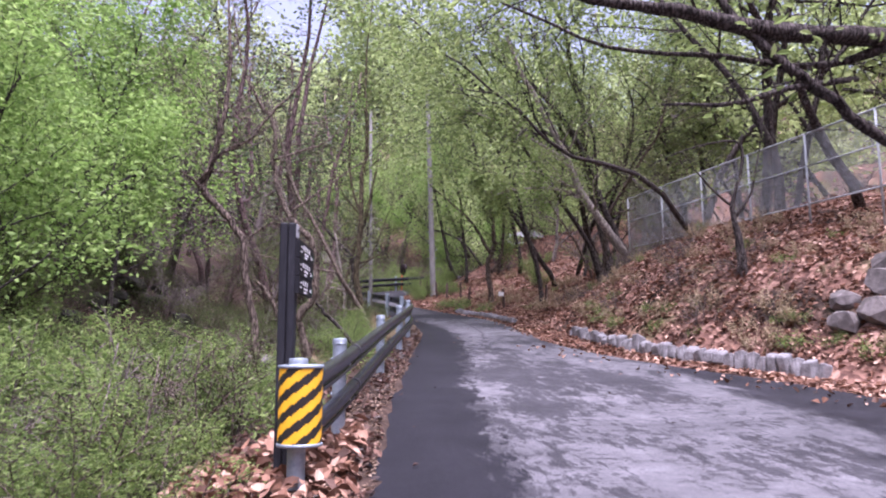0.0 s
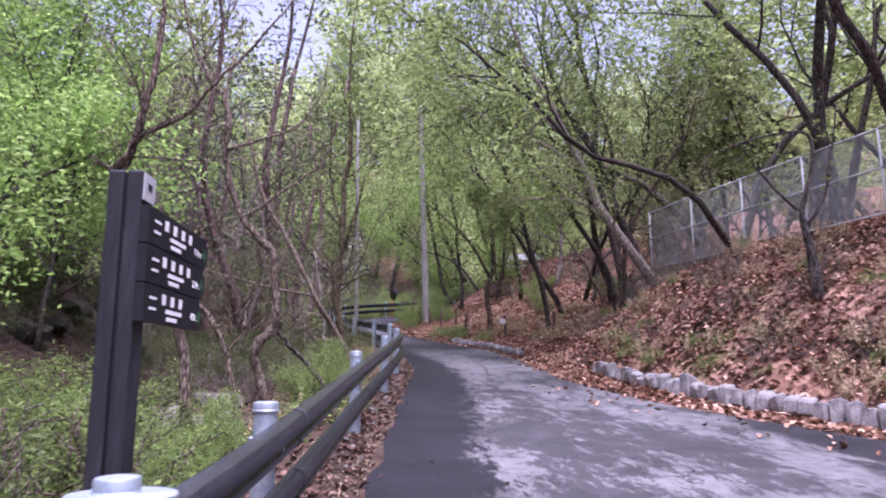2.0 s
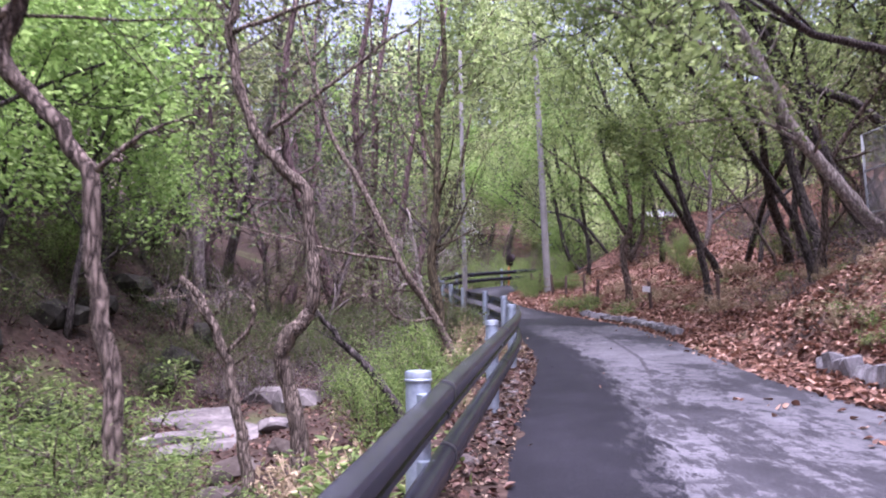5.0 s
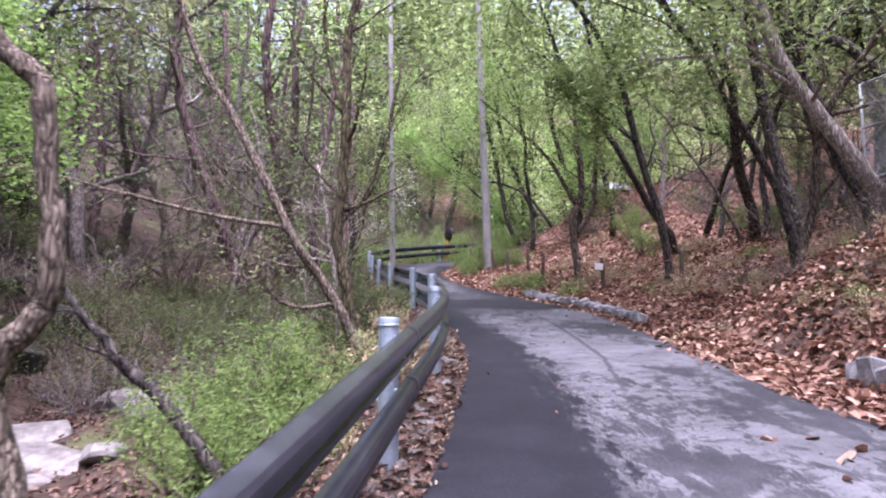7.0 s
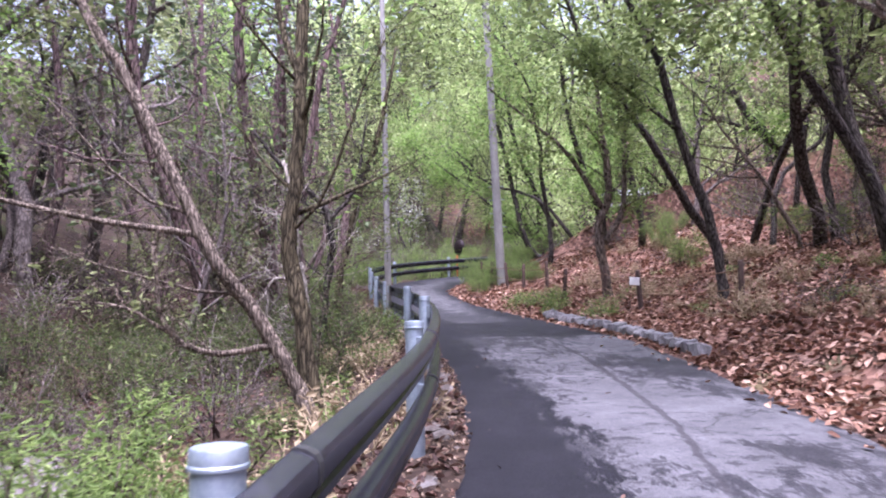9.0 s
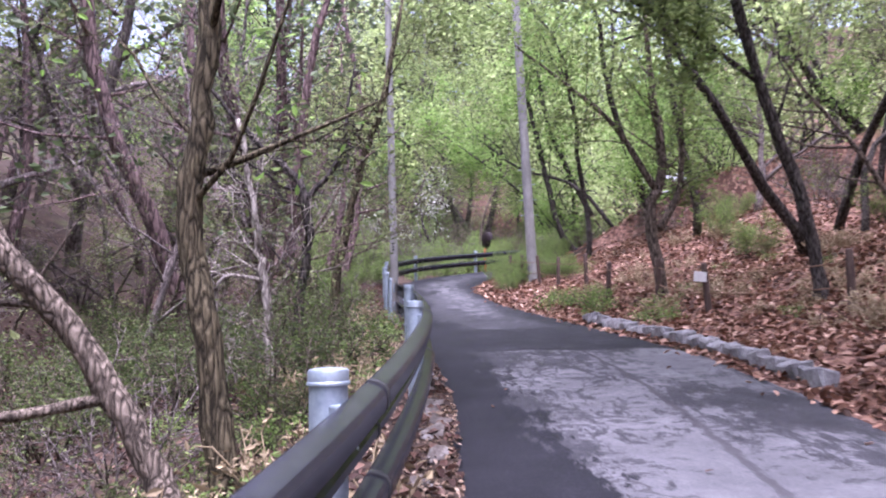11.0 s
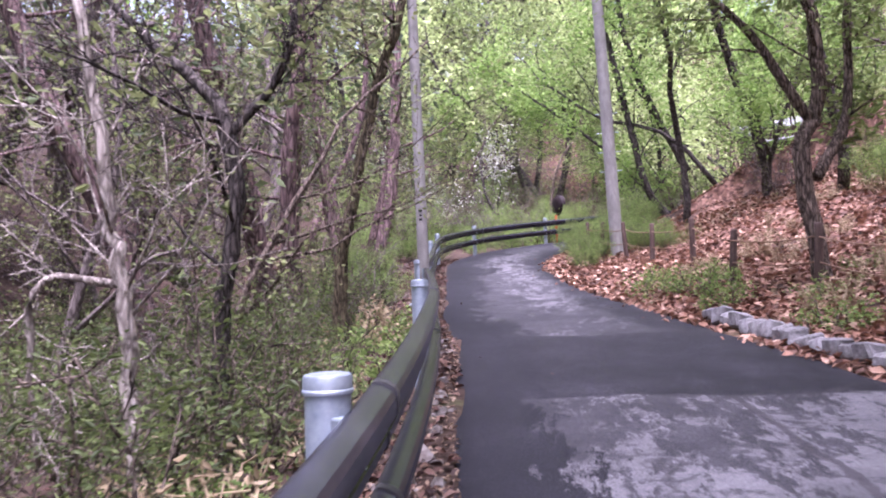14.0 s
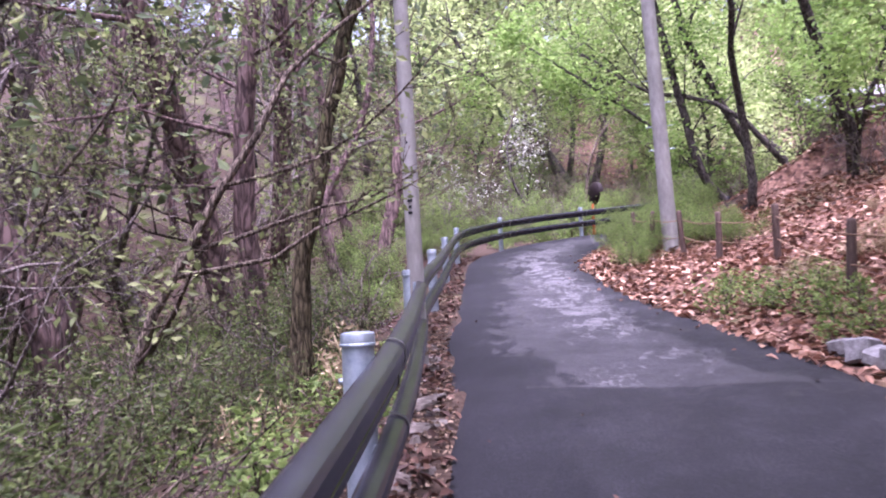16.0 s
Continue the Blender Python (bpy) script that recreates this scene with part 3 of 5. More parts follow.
def build_guardrail():
    rail = thing("guardrail", "two-beam roadside guardrail on galvanised posts, dark weathered beams", "guardrail", kind="")
    centre = rail_line()
    post_me = mesh_of("post", POST_V, POST_F, STEEL, True)
    cap_me = mesh_of("cap", CAP_V, CAP_F, STEEL, True)
    for me in (post_me, cap_me):
        me.set_sharp_from_angle(angle=radians(40))
    bolt_v, bolt_f = lathe([(0.014, 0), (0.014, 0.012), (0.009, 0.02)], 8)
    bolt_me = mesh_of("bolt", bolt_v, bolt_f, STEEL)
    line = resample(centre, 0.2)
    fl = resample(shifted(centre, 0.08), 0.2)
    near = [Vector((*p, 0)) for p in POSTS]
    spots = near + along([p for p in line if p.y > 26.6], 3.85)[1:]
    for p in spots:
        z = float(road_z(p.y))
        post = child("post", post_me, rail, "round galvanised steel post", Matrix.Translation((p.x, p.y, z)))
        child("cap", cap_me, post, "", Matrix.Translation((0, 0, 0.882)))
        q = min(fl, key=lambda f: (f - p).length)
        d = (q - p)
        turn = math.degrees(math.atan2(d.y, d.x))
        for h in (0.735, 0.38):
            m = pose(p.x, p.y, z + h, 0, 0, turn)
            bm = box_bm(0.075, 0.09, 0.17, Matrix.Translation((0.075, 0, 0)), 0.008)
            part("bracket", bm, STEEL, rail).matrix_basis = m
            b = child("bolt", bolt_me, rail, "", m @ pose(-0.07, 0, 0, 0, -90, 0))
    ends = [fl[0]] + [min(fl, key=lambda f: (f - p - Vector((0, 0.35, 0))).length) for p in spots[1:]] + [fl[-1]]
    cuts = [min(range(len(fl)), key=lambda i: (fl[i] - e).length) for e in ends]
    for a, b in zip(cuts, cuts[1:]):
        if b - a < 2:
            continue
        for low, tall in ((0.615, 0.22), (0.268, 0.205)):
            V, F = beam_mesh(fl[a:b + 1], low, tall)
            me = mesh_of("beam", V, F, BEAM, True)
            me.set_sharp_from_angle(angle=radians(22))
            child("beam", me, rail, "dark pressed-steel rail beam")
            d = (fl[b] - fl[b - 1]).normalized() * 0.012
            V, F = beam_mesh([fl[b] - d * 1.6, fl[b] + d * 1.6], low - 0.008, tall + 0.016)
            side = Vector((d.y, -d.x, 0)).normalized() * 0.004
            child("splice", mesh_of("splice", [v + side for v in V], F, BEAM_END), rail, "black lap edge between beams")
    # reflective sleeve on the end post
    p = spots[0] + Vector((0.025, -0.03, 0))
    z = float(road_z(p.y))
    sleeve = thing("reflector_sleeve", "yellow and black striped reflective sleeve on the guardrail's end post", "marker", Matrix.Translation((p.x, p.y, z + 0.3)))
    V, F, r, tall, n, m = [], [], 0.168, 0.575, 64, 40
    mats = []
    for j in range(m + 1):
        for k in range(n):
            w = math.tau * k / n
            V.append((r * math.cos(w), r * 0.8 * math.sin(w), tall * j / m))
    for j in range(m):
        for k in range(n):
            F.append((j * n + k, j * n + (k + 1) % n, (j + 1) * n + (k + 1) % n, (j + 1) * n + k))
            w = math.tau * (k + 0.5) / n
            mats.append(int(math.floor((tall * (j + 0.5) / m - 0.7 * r * (w - 4.4)) / 0.075)) % 2)
    me = mesh_of("sheeting", V, F, YELLOW, True)
    me.materials.append(BLACK)
    me.polygons.foreach_set("material_index", mats)
    child("sheeting", me, sleeve)
    for z0 in (-0.02, tall - 0.005):
        V, F = lathe([(0.173, 0), (0.177, 0.004), (0.177, 0.02), (0.172, 0.025)], 32)
        child("rim", mesh_of("rim", [Vector((v.x, v.y * 0.82, v.z)) for v in V], F, STEEL, True), sleeve, "grey rim", Matrix.Translation((0, 0, z0)))


build_guardrail()


# ---- trail sign ----
def build_sign():
    x, y = -0.57, 5.98
    z = land_at(x, y) - 0.3
    top = 2.42 - z
    s = thing("trail_sign", "black timber trail sign post with a lettered black panel", "sign", pose(x, y, z, 0, 0, -5))
    for dx in (-0.036, 0.036):
        part("board", box_bm(0.064, 0.12, top, Matrix.Translation((dx, 0, top / 2)), 0.01), BLACK_WOOD, s, "black stained timber upright")
    part("spine", box_bm(0.014, 0.09, top - 0.02, Matrix.Translation((0, 0, top / 2 - 0.01))), BLACK_PANEL, s)
    part("plaque", box_bm(0.006, 0.12, 0.11, Matrix.Translation((0.071, 0.005, top - 0.065)), 0.002), PLAQUE, s, "small pale grey plaque")
    part("plaque_mark", box_bm(0.003, 0.04, 0.026, Matrix.Translation((0.0745, 0.005, top - 0.06)), 0), BLACK_PANEL, s)
    for row in range(3):
        zr = top - 0.215 - row * 0.152
        long = 0.8 - 0.025 * row
        bm = box_bm(0.035, long, 0.146, Matrix.Translation((0.085, long / 2 - 0.06, zr)))
        bmesh.ops.bevel(bm, geom=[e for e in bm.edges if abs(e.verts[0].co.x - e.verts[1].co.x) > 0.02 and e.verts[0].co.y > 0.3], offset=0.03, segments=2, affect='EDGES')
        board = part("direction_board", bm, BLACK_PANEL, s, "black direction board with white lettering")
        marks = [(0.0, 0.07, 0.022, 0.01), (0.0, 0.07, -0.02, 0.01)]
        marks += [(0.12 + 0.105 * k + 0.02 * (row == 2), 0.038, 0.026, 0.042) for k in range(4 - (row == 2))]
        marks += [(0.19, 0.2, -0.02, 0.017), (0.2, 0.13, -0.05, 0.017)]
        for yy, w, dz, h in marks:
            part("lettering", box_bm(0.003, w, h, Matrix.Translation((0.1045, yy + w / 2, zr + dz))), WHITE, board)
        bm = bmesh.new()
        tip = [(0, 0.0), (0.045, 0.0), (0.045, 0.025), (0.08, -0.012), (0.045, -0.05), (0.045, -0.025), (0, -0.025)]
        face = bm.faces.new([bm.verts.new((0.1035, 0.63 - 0.02 * row + a, zr + b)) for a, b in tip])
        out = bmesh.ops.extrude_face_region(bm, geom=[face])
        bmesh.ops.translate(bm, vec=(0.003, 0, 0), verts=[v for v in out["geom"] if isinstance(v, bmesh.types.BMVert)])
        part("arrow", bm, GREEN_PAINT, board, "dark green arrow")
        cu = bpy.data.curves.new("distance", 'FONT')
        cu.body, cu.size, cu.extrude = ("1.1km", "2.3km", "4.9km")[row], 0.045, 0.001
        cu.materials.append(WHITE)
        tx = new("distance", cu)
        tx.parent = board
        tx.matrix_basis = pose(0.1045, 0.52, zr - 0.03, 90, 0, 90)


build_sign()


# ---- trees ----
def leaves_mesh(name, anchors, size, mat, rnd, spread=0.15, flat=0.5, fine=False, wide=0.52):
    """Many small folded leaves round the anchor points."""
    a = np.array([tuple(p) for p in anchors])
    n = len(a)
    c = a + rnd.normal(0, spread, (n, 3))
    u = rnd.normal(0, 1, (n, 3))
    u[:, 2] *= flat
    u /= np.linalg.norm(u, axis=1)[:, None]
    w = rnd.normal(0, 1, (n, 3))
    w -= (w * u).sum(1)[:, None] * u
    w /= np.linalg.norm(w, axis=1)[:, None]
    nrm = np.cross(u, w)
    s = (size * rnd.uniform(0.6, 1.4, n))[:, None]
    if fine:
        V = np.stack([c - u * s, c - u * s * 0.45 + w * s * 0.36 + nrm * s * 0.1, c + u * s * 0.3 + w * s * 0.4 + nrm * s * 0.16, c + u * s - nrm * s * 0.2, c + u * s * 0.3 - w * s * 0.4 + nrm * s * 0.16, c - u * s * 0.45 - w * s * 0.36 + nrm * s * 0.1], 1).reshape(-1, 3)
        k = 6 * np.arange(n)
        F = np.concatenate([np.stack([k, k + 1, k + 2, k + 3], 1), np.stack([k, k + 3, k + 4, k + 5], 1)])
        return mesh_of(name, V.tolist(), F.tolist(), mat)
    V = np.stack([c - u * s, c + w * s * wide + nrm * s * 0.15, c + u * s, c - w * s * wide + nrm * s * 0.15], 1).reshape(-1, 3)
    F = np.arange(4 * n).reshape(-1, 4)
    return mesh_of(name, V.tolist(), F.tolist(), mat)


class Grower:
    """Grows limbs and collects where leaves sit."""

    def __init__(self, seed, wob=0.16, lift=0.05, kids=(7, 6, 4), ratio=(0.55, 0.5, 0.5), angle=(35, 65), start=0.35, least=0.006, thin=0.53):
        self.r, self.V, self.F, self.BV, self.BF, self.tips = random.Random(seed), [], [], [], [], []
        self.wob, self.lift, self.kids, self.ratio, self.angle, self.start, self.least, self.thin = wob, lift, kids, ratio, angle, start, least, thin

    def limb(self, p, d, length, r, level=0):
        R = self.r
        n = max(2, min((10, 6, 3, 2)[min(level, 3)], int(length / (0.55 if level == 0 else 0.35))))
        pts, rad, d = [Vector(p)], [r], Vector(d).normalized()
        for i in range(n):
            d = (d + Vector((R.gauss(0, self.wob), R.gauss(0, self.wob), R.gauss(0, self.wob) + self.lift))).normalized()
            pts.append(pts[-1] + d * length / n)
            rad.append(max(self.least, r * (1 - 0.8 * (i + 1) / n)))
        self.dress(pts, rad, level, length)

    def dress(self, pts, rad, level=0, length=None, start=None):
        R = self.r
        length = length or sum((b - a).length for a, b in zip(pts, pts[1:]))
        V, F = (self.V, self.F) if level == 0 else (self.BV, self.BF)
        tube(V, F, pts, rad, (11, 4, 3, 3)[min(level, 3)], level < 2, 0.16 if level == 0 else 0.0)
        if level >= 1:
            self.tips += pts[1:] if level > 1 else pts[len(pts) // 2:]
        if level >= len(self.kids):
            return
        start = self.start if start is None else start
        for k in range(self.kids[level]):
            t = (start if level == 0 else 0.2) + (1 - (start if level == 0 else 0.2)) * (k + R.random()) / self.kids[level]
            i = min(len(pts) - 2, int(t * (len(pts) - 1)))
            f = t * (len(pts) - 1) - i
            at, d = pts[i].lerp(pts[i + 1], min(f, 1)), (pts[i + 1] - pts[i]).normalized()
            a = math.radians(R.uniform(*self.angle))
            o = d.orthogonal().normalized()
            o.rotate(Matrix.Rotation(R.uniform(0, math.tau), 3, d))
            nd = d * math.cos(a) + o * math.sin(a)
            rr = rad[i] * self.thin * R.uniform(0.75, 1.25)
            self.limb(at, nd, length * self.ratio[min(level, 2)] * R.uniform(0.6, 1.25) * (1.15 - 0.6 * t), max(self.least, rr), level + 1)


def make_tree(g, bark_mat, leaf_mat, per, size, label, seed, at=None, group="", spread=0.16, category="tree", limbs="trunk", twigs="branching", crown="crown", keep=1.0, fine=False, wide=0.52):
    t = thing("tree" if category == "tree" else category.replace(" ", "_"), label, category, at, group)
    if g.V:
        child(limbs, mesh_of(limbs, g.V, g.F, bark_mat, True), t)
    if g.BV:
        tagged(child(twigs, mesh_of(twigs, g.BV, g.BF, bark_mat, True), t), kind="stuff")
    if leaf_mat and per:
        rnd = np.random.RandomState(seed)
        a = [p for p in g.tips for _ in range(per) if rnd.rand() < keep]
        if fine and at is not None:
            o = at.translation
            ok = off_road([p.x + o.x for p in a], [p.y + o.y for p in a])[0]
            a = [p for p, d in zip(a, ok) if d > 0.75 or p.z + o.z > road_z(p.y + o.y) + 3.4]
        tagged(child(crown, leaves_mesh(crown, a, size, leaf_mat, rnd, spread, 0.5, fine, wide), t), kind="stuff")
    return t


def hero(name_label, seed, paths, bark_mat, leaf_mat=None, per=0, size=0.06, kids=(5, 5, 3), start=0.45, ratio=(0.4, 0.5, 0.5), wob=0.2, keep=1.0, lift=0.05, spread=0.2, slim=1.0):
    """A tree with a trunk and stems along given lines: each a list of (x, y, z, radius)."""
    g = Grower(seed, kids=kids, ratio=ratio, wob=wob, start=start, lift=lift, thin=0.3, least=0.005)
    base = Vector(paths[0][0][:3])
    for k, path in enumerate(paths):
        q = spline(path, 4)
        rnd = random.Random(seed + k)
        pts = [Vector(v[:3]) - base + Vector((rnd.gauss(0, 0.012), rnd.gauss(0, 0.012), 0)) for v in q]
        g.dress(pts, [max(0.008, v[3] * slim * rnd.uniform(0.93, 1.07)) for v in q], 0, None, start if k == 0 else 0.2)
    return make_tree(g, bark_mat, leaf_mat, per, size, name_label, seed, Matrix.Translation(base), keep=keep, spread=spread, fine=True)


def ground_path(path, sink=0.15):
    """Starts a trunk's line a little under the ground."""
    x, y, z, r = path[0]
    return [(x, y, min(z, land_at(x, y)) - sink, r * 1.25)] + path


def stem_trees():
    # beside the rail
    hero("crooked grey-brown tree with bare twisting limbs", 11, [ground_path([(-1.71, 12.5, 1.44, 0.075), (-1.9, 12.5, 2.38, 0.065), (-1.98, 12.5, 3.17, 0.064), (-2.12, 12.5, 3.42, 0.064), (-2.4, 12.5, 3.77, 0.062), (-2.71, 12.5, 4.12, 0.068), (-2.6, 12.5, 4.49, 0.055), (-2.5, 12.5, 4.96, 0.05), (-2.4, 12.5, 5.47, 0.045), (-2.35, 12.6, 6.6, 0.035), (-2.5, 12.8, 8.2, 0.012)]),
          [(-2.76, 12.5, 4.17, 0.04), (-2.48, 12.5, 4.69, 0.034), (-1.92, 12.5, 5.07, 0.03), (-1.58, 12.5, 5.53, 0.026), (-1.07, 12.5, 6.11, 0.02), (-0.56, 12.5, 6.83, 0.012)],
          [(-2.65, 12.4, 4.07, 0.035), (-2.78, 12.4, 4.18, 0.033), (-2.63, 12.4, 4.42, 0.03), (-2.5, 12.4, 4.74, 0.026), (-2.46, 12.4, 5.12, 0.022), (-2.5, 12.4, 5.69, 0.012)],
          [(-2.69, 12.4, 4.12, 0.03), (-2.9, 12.4, 4.29, 0.024), (-3.07, 12.4, 4.39, 0.01)], [(-1.89, 12.4, 3.22, 0.022), (-1.58, 12.4, 3.47, 0.018), (-1.24, 12.4, 3.61, 0.008)]],
         BARK_BROWN, None, 0, kids=(8, 5, 3), start=0.6, ratio=(0.26, 0.5, 0.5))
    hero("crooked pale-barked tree leaning from the creek bank", 12, [ground_path([(-0.98, 14.65, 1.26, 0.085), (-1.14, 14.65, 1.7, 0.08), (-1.13, 14.65, 2.02, 0.085), (-0.85, 14.65, 2.41, 0.07), (-0.88, 14.65, 3.0, 0.062), (-0.94, 14.65, 3.54, 0.066), (-1.15, 14.65, 3.75, 0.058), (-1.43, 14.65, 4.1, 0.055), (-1.65, 14.65, 4.6, 0.05), (-1.76, 14.65, 5.25, 0.05), (-1.73, 14.65, 5.69, 0.046), (-1.85, 14.65, 6.15, 0.042), (-2.08, 14.65, 6.46, 0.038), (-2.5, 14.7, 7.4, 0.025), (-2.7, 14.8, 8.6, 0.01)]),
          [(-1.73, 14.6, 5.23, 0.028), (-1.18, 14.6, 5.44, 0.022), (-0.63, 14.6, 5.69, 0.018), (-0.22, 14.6, 6.33, 0.014), (-0.11, 14.6, 7.02, 0.008)], [(-1.35, 14.6, 4.12, 0.03), (-0.88, 14.6, 4.5, 0.024), (-0.34, 14.6, 4.92, 0.019), (0.21, 14.6, 5.32, 0.01)]],
         BARK_TAN, LEAF_OLIVE, 1, 0.035, kids=(8, 5, 3), start=0.62, ratio=(0.26, 0.5, 0.5), keep=0.25)
    hero("short dead trunk with a broken top in the creek bed", 25, [ground_path([(-1.28, 14.0, 0.95, 0.06), (-1.4, 14.0, 1.5, 0.05), (-1.5, 14.0, 1.93, 0.046), (-1.7, 14.0, 2.36, 0.042), (-1.91, 14.0, 2.61, 0.03)]), [(-1.47, 14.0, 1.93, 0.022), (-1.22, 14.0, 2.28, 0.018), (-1.37, 14.0, 2.5, 0.01)]], BARK_TAN, None, 0, kids=(5, 3, 2), start=0.5, ratio=(0.3, 0.5, 0.5))
    hero("dark mossy dead trunk leaning out of a green shrub", 26, [ground_path([(0.1, 15.0, 1.09, 0.05), (-0.25, 15.0, 1.64, 0.045), (-0.64, 15.0, 2.03, 0.035), (-0.96, 15.0, 2.43, 0.02)])], BARK_DARK, None, 0, kids=(3, 2, 1), start=0.6, ratio=(0.2, 0.5, 0.5))
    hero("tall mossy tree with pale yellow-green spring leaves", 15, [ground_path([(0.26, 21.5, 1.6, 0.17), (0.13, 21.5, 2.67, 0.15), (0.0, 21.5, 3.4, 0.14), (0.07, 21.5, 4.2, 0.13), (0.12, 21.5, 5.2, 0.12), (0.14, 21.6, 6.6, 0.1), (0.28, 21.6, 7.6, 0.085), (0.2, 21.6, 10, 0.05), (0.4, 21.7, 12.5, 0.01)]),
          [(0.12, 21.5, 5.4, 0.06), (-0.2, 21.7, 6.4, 0.055), (-0.28, 21.8, 7.8, 0.04), (-0.2, 21.9, 9.8, 0.015)]],
         BARK_MOSS, LEAF_LIME, 2, 0.045, kids=(11, 6, 2), start=0.3, slim=0.68, ratio=(0.23, 0.5, 0.5), keep=0.6)
    hero("leaning rough-barked tree with bare forked pale boughs", 16, [ground_path([(0.62, 20.2, 1.4, 0.085), (0.32, 20.25, 2.0, 0.074), (0.0, 20.2, 2.6, 0.07), (-0.5, 20.0, 3.4, 0.066), (-1.2, 20.1, 4.8, 0.056), (-1.8, 20.2, 5.8, 0.048), (-2.15, 20.3, 7.0, 0.035), (-2.6, 20.5, 8.6, 0.01)]),
          [(-0.5, 20.0, 3.4, 0.03), (-1.5, 19.8, 3.55, 0.026), (-2.7, 19.6, 3.85, 0.018), (-3.9, 19.5, 4.15, 0.008)],
          [(0.1, 20.2, 2.4, 0.03), (-0.35, 19.9, 2.35, 0.027), (-0.7, 19.7, 2.6, 0.024), (-0.78, 19.6, 3.3, 0.014)],
          [(-0.6, 19.75, 2.5, 0.018), (-1.0, 19.6, 2.75, 0.014), (-1.4, 19.5, 2.8, 0.008)]],
         BARK_TAN, LEAF_OLIVE, 1, 0.03, kids=(9, 6, 2), start=0.4, ratio=(0.25, 0.5, 0.5), keep=0.25)
    hero("dead snag with broken pale stem", 17, [ground_path([(-0.35, 25, 2.0, 0.085), (-0.4, 25, 2.7, 0.08), (-0.43, 25, 3.3, 0.075), (-0.51, 25, 3.65, 0.07), (-0.6, 25, 4.3, 0.06), (-0.75, 25, 5.3, 0.045)]),
          [(-0.43, 25, 3.3, 0.04), (-0.9, 24.9, 3.35, 0.035), (-1.0, 24.9, 2.9, 0.03), (-0.95, 24.9, 2.2, 0.02)]], BARK_PALE, None, 0, kids=(10, 6, 2), start=0.4, slim=0.68, ratio=(0.36, 0.5, 0.5))
    hero("gnarled dark tree forking over the bank", 18, [ground_path([(-0.25, 26, 2.3, 0.11), (-0.26, 26, 3.0, 0.1), (-0.15, 26, 3.77, 0.095), (-0.16, 26, 4.5, 0.1), (-0.42, 26, 4.9, 0.075), (-0.9, 26, 5.35, 0.06), (-1.6, 26, 6.2, 0.03)]),
          [(-0.16, 26, 4.45, 0.06), (0.2, 26, 4.85, 0.05), (0.36, 26, 5.3, 0.045), (0.5, 26.1, 6.4, 0.02)]], BARK_DARK, LEAF_OLIVE, 1, 0.045, kids=(10, 7, 3), start=0.35, slim=0.68, ratio=(0.36, 0.5, 0.5), keep=0.6)
    hero("leaning mossy tree behind the guardrail", 19, [ground_path([(-0.52, 30.4, 3.67, 0.1), (-0.31, 30.4, 4.55, 0.085), (-0.07, 30.4, 5.66, 0.08), (0.2, 30.4, 6.55, 0.075), (0.43, 30.4, 7.14, 0.07), (0.9, 30.5, 9.5, 0.03)])],
         BARK_MOSS, LEAF_OLIVE, 2, 0.05, kids=(9, 6, 3), start=0.55, ratio=(0.2, 0.5, 0.5), keep=0.6)
    # over the bank
    hero("pale-barked tree leaning over the road", 21, [ground_path([(9.2, 21.9, 3.9, 0.17), (8.5, 21.6, 4.44, 0.15), (7.8, 21.6, 5.42, 0.14), (7.26, 21.6, 6.21, 0.13), (6.82, 21.6, 7.3, 0.11), (6.1, 21.6, 8.8, 0.09), (5.2, 21.5, 10.4, 0.06), (4.6, 21.4, 12.0, 0.03)]),
          [(7.5, 21.6, 5.8, 0.045), (6.6, 21.5, 6.3, 0.04), (5.3, 21.4, 6.3, 0.03), (4.2, 21.4, 6.05, 0.015)],
          [(6.8, 21.6, 7.3, 0.06), (5.8, 21.8, 8.0, 0.05), (4.6, 22.0, 8.7, 0.035), (3.2, 22.2, 9.2, 0.015)]], BARK_PALE, LEAF_FRESH, 3, 0.05, kids=(12, 6, 3), start=0.4, ratio=(0.28, 0.5, 0.5))
    hero("dark crooked tree arching over the road", 28, [ground_path([(9.3, 22.6, 3.9, 0.16), (8.8, 22.6, 4.9, 0.14), (8.1, 22.6, 6.6, 0.12), (7.6, 22.6, 8.0, 0.11), (6.6, 22.4, 9.4, 0.08), (5.2, 22.2, 10.6, 0.05), (3.9, 22.0, 11.2, 0.02)]),
          [(8.1, 22.6, 6.6, 0.06), (8.0, 22.4, 8.4, 0.05), (7.2, 22.2, 10.2, 0.03), (6.6, 22.2, 11.8, 0.012)]], BARK_DARK, LEAF_FRESH, 3, 0.05, kids=(12, 6, 3), start=0.4, ratio=(0.28, 0.5, 0.5))
    hero("thin dark tree bowing across the road", 29, [ground_path([(7.4, 27.4, 3.2, 0.11), (7.2, 27.4, 4.6, 0.1), (6.7, 27.3, 6.2, 0.09), (6.3, 27.2, 7.8, 0.08), (5.4, 27.0, 9.4, 0.06), (4.2, 26.8, 10.6, 0.03), (3.0, 26.6, 11.2, 0.012)]),
          [(6.6, 27.3, 6.4, 0.04), (5.6, 27.2, 7.2, 0.03), (4.5, 27.0, 7.7, 0.015)]], BARK_DARK, LEAF_FRESH, 4, 0.05, kids=(12, 6, 3), start=0.35, ratio=(0.28, 0.5, 0.5))
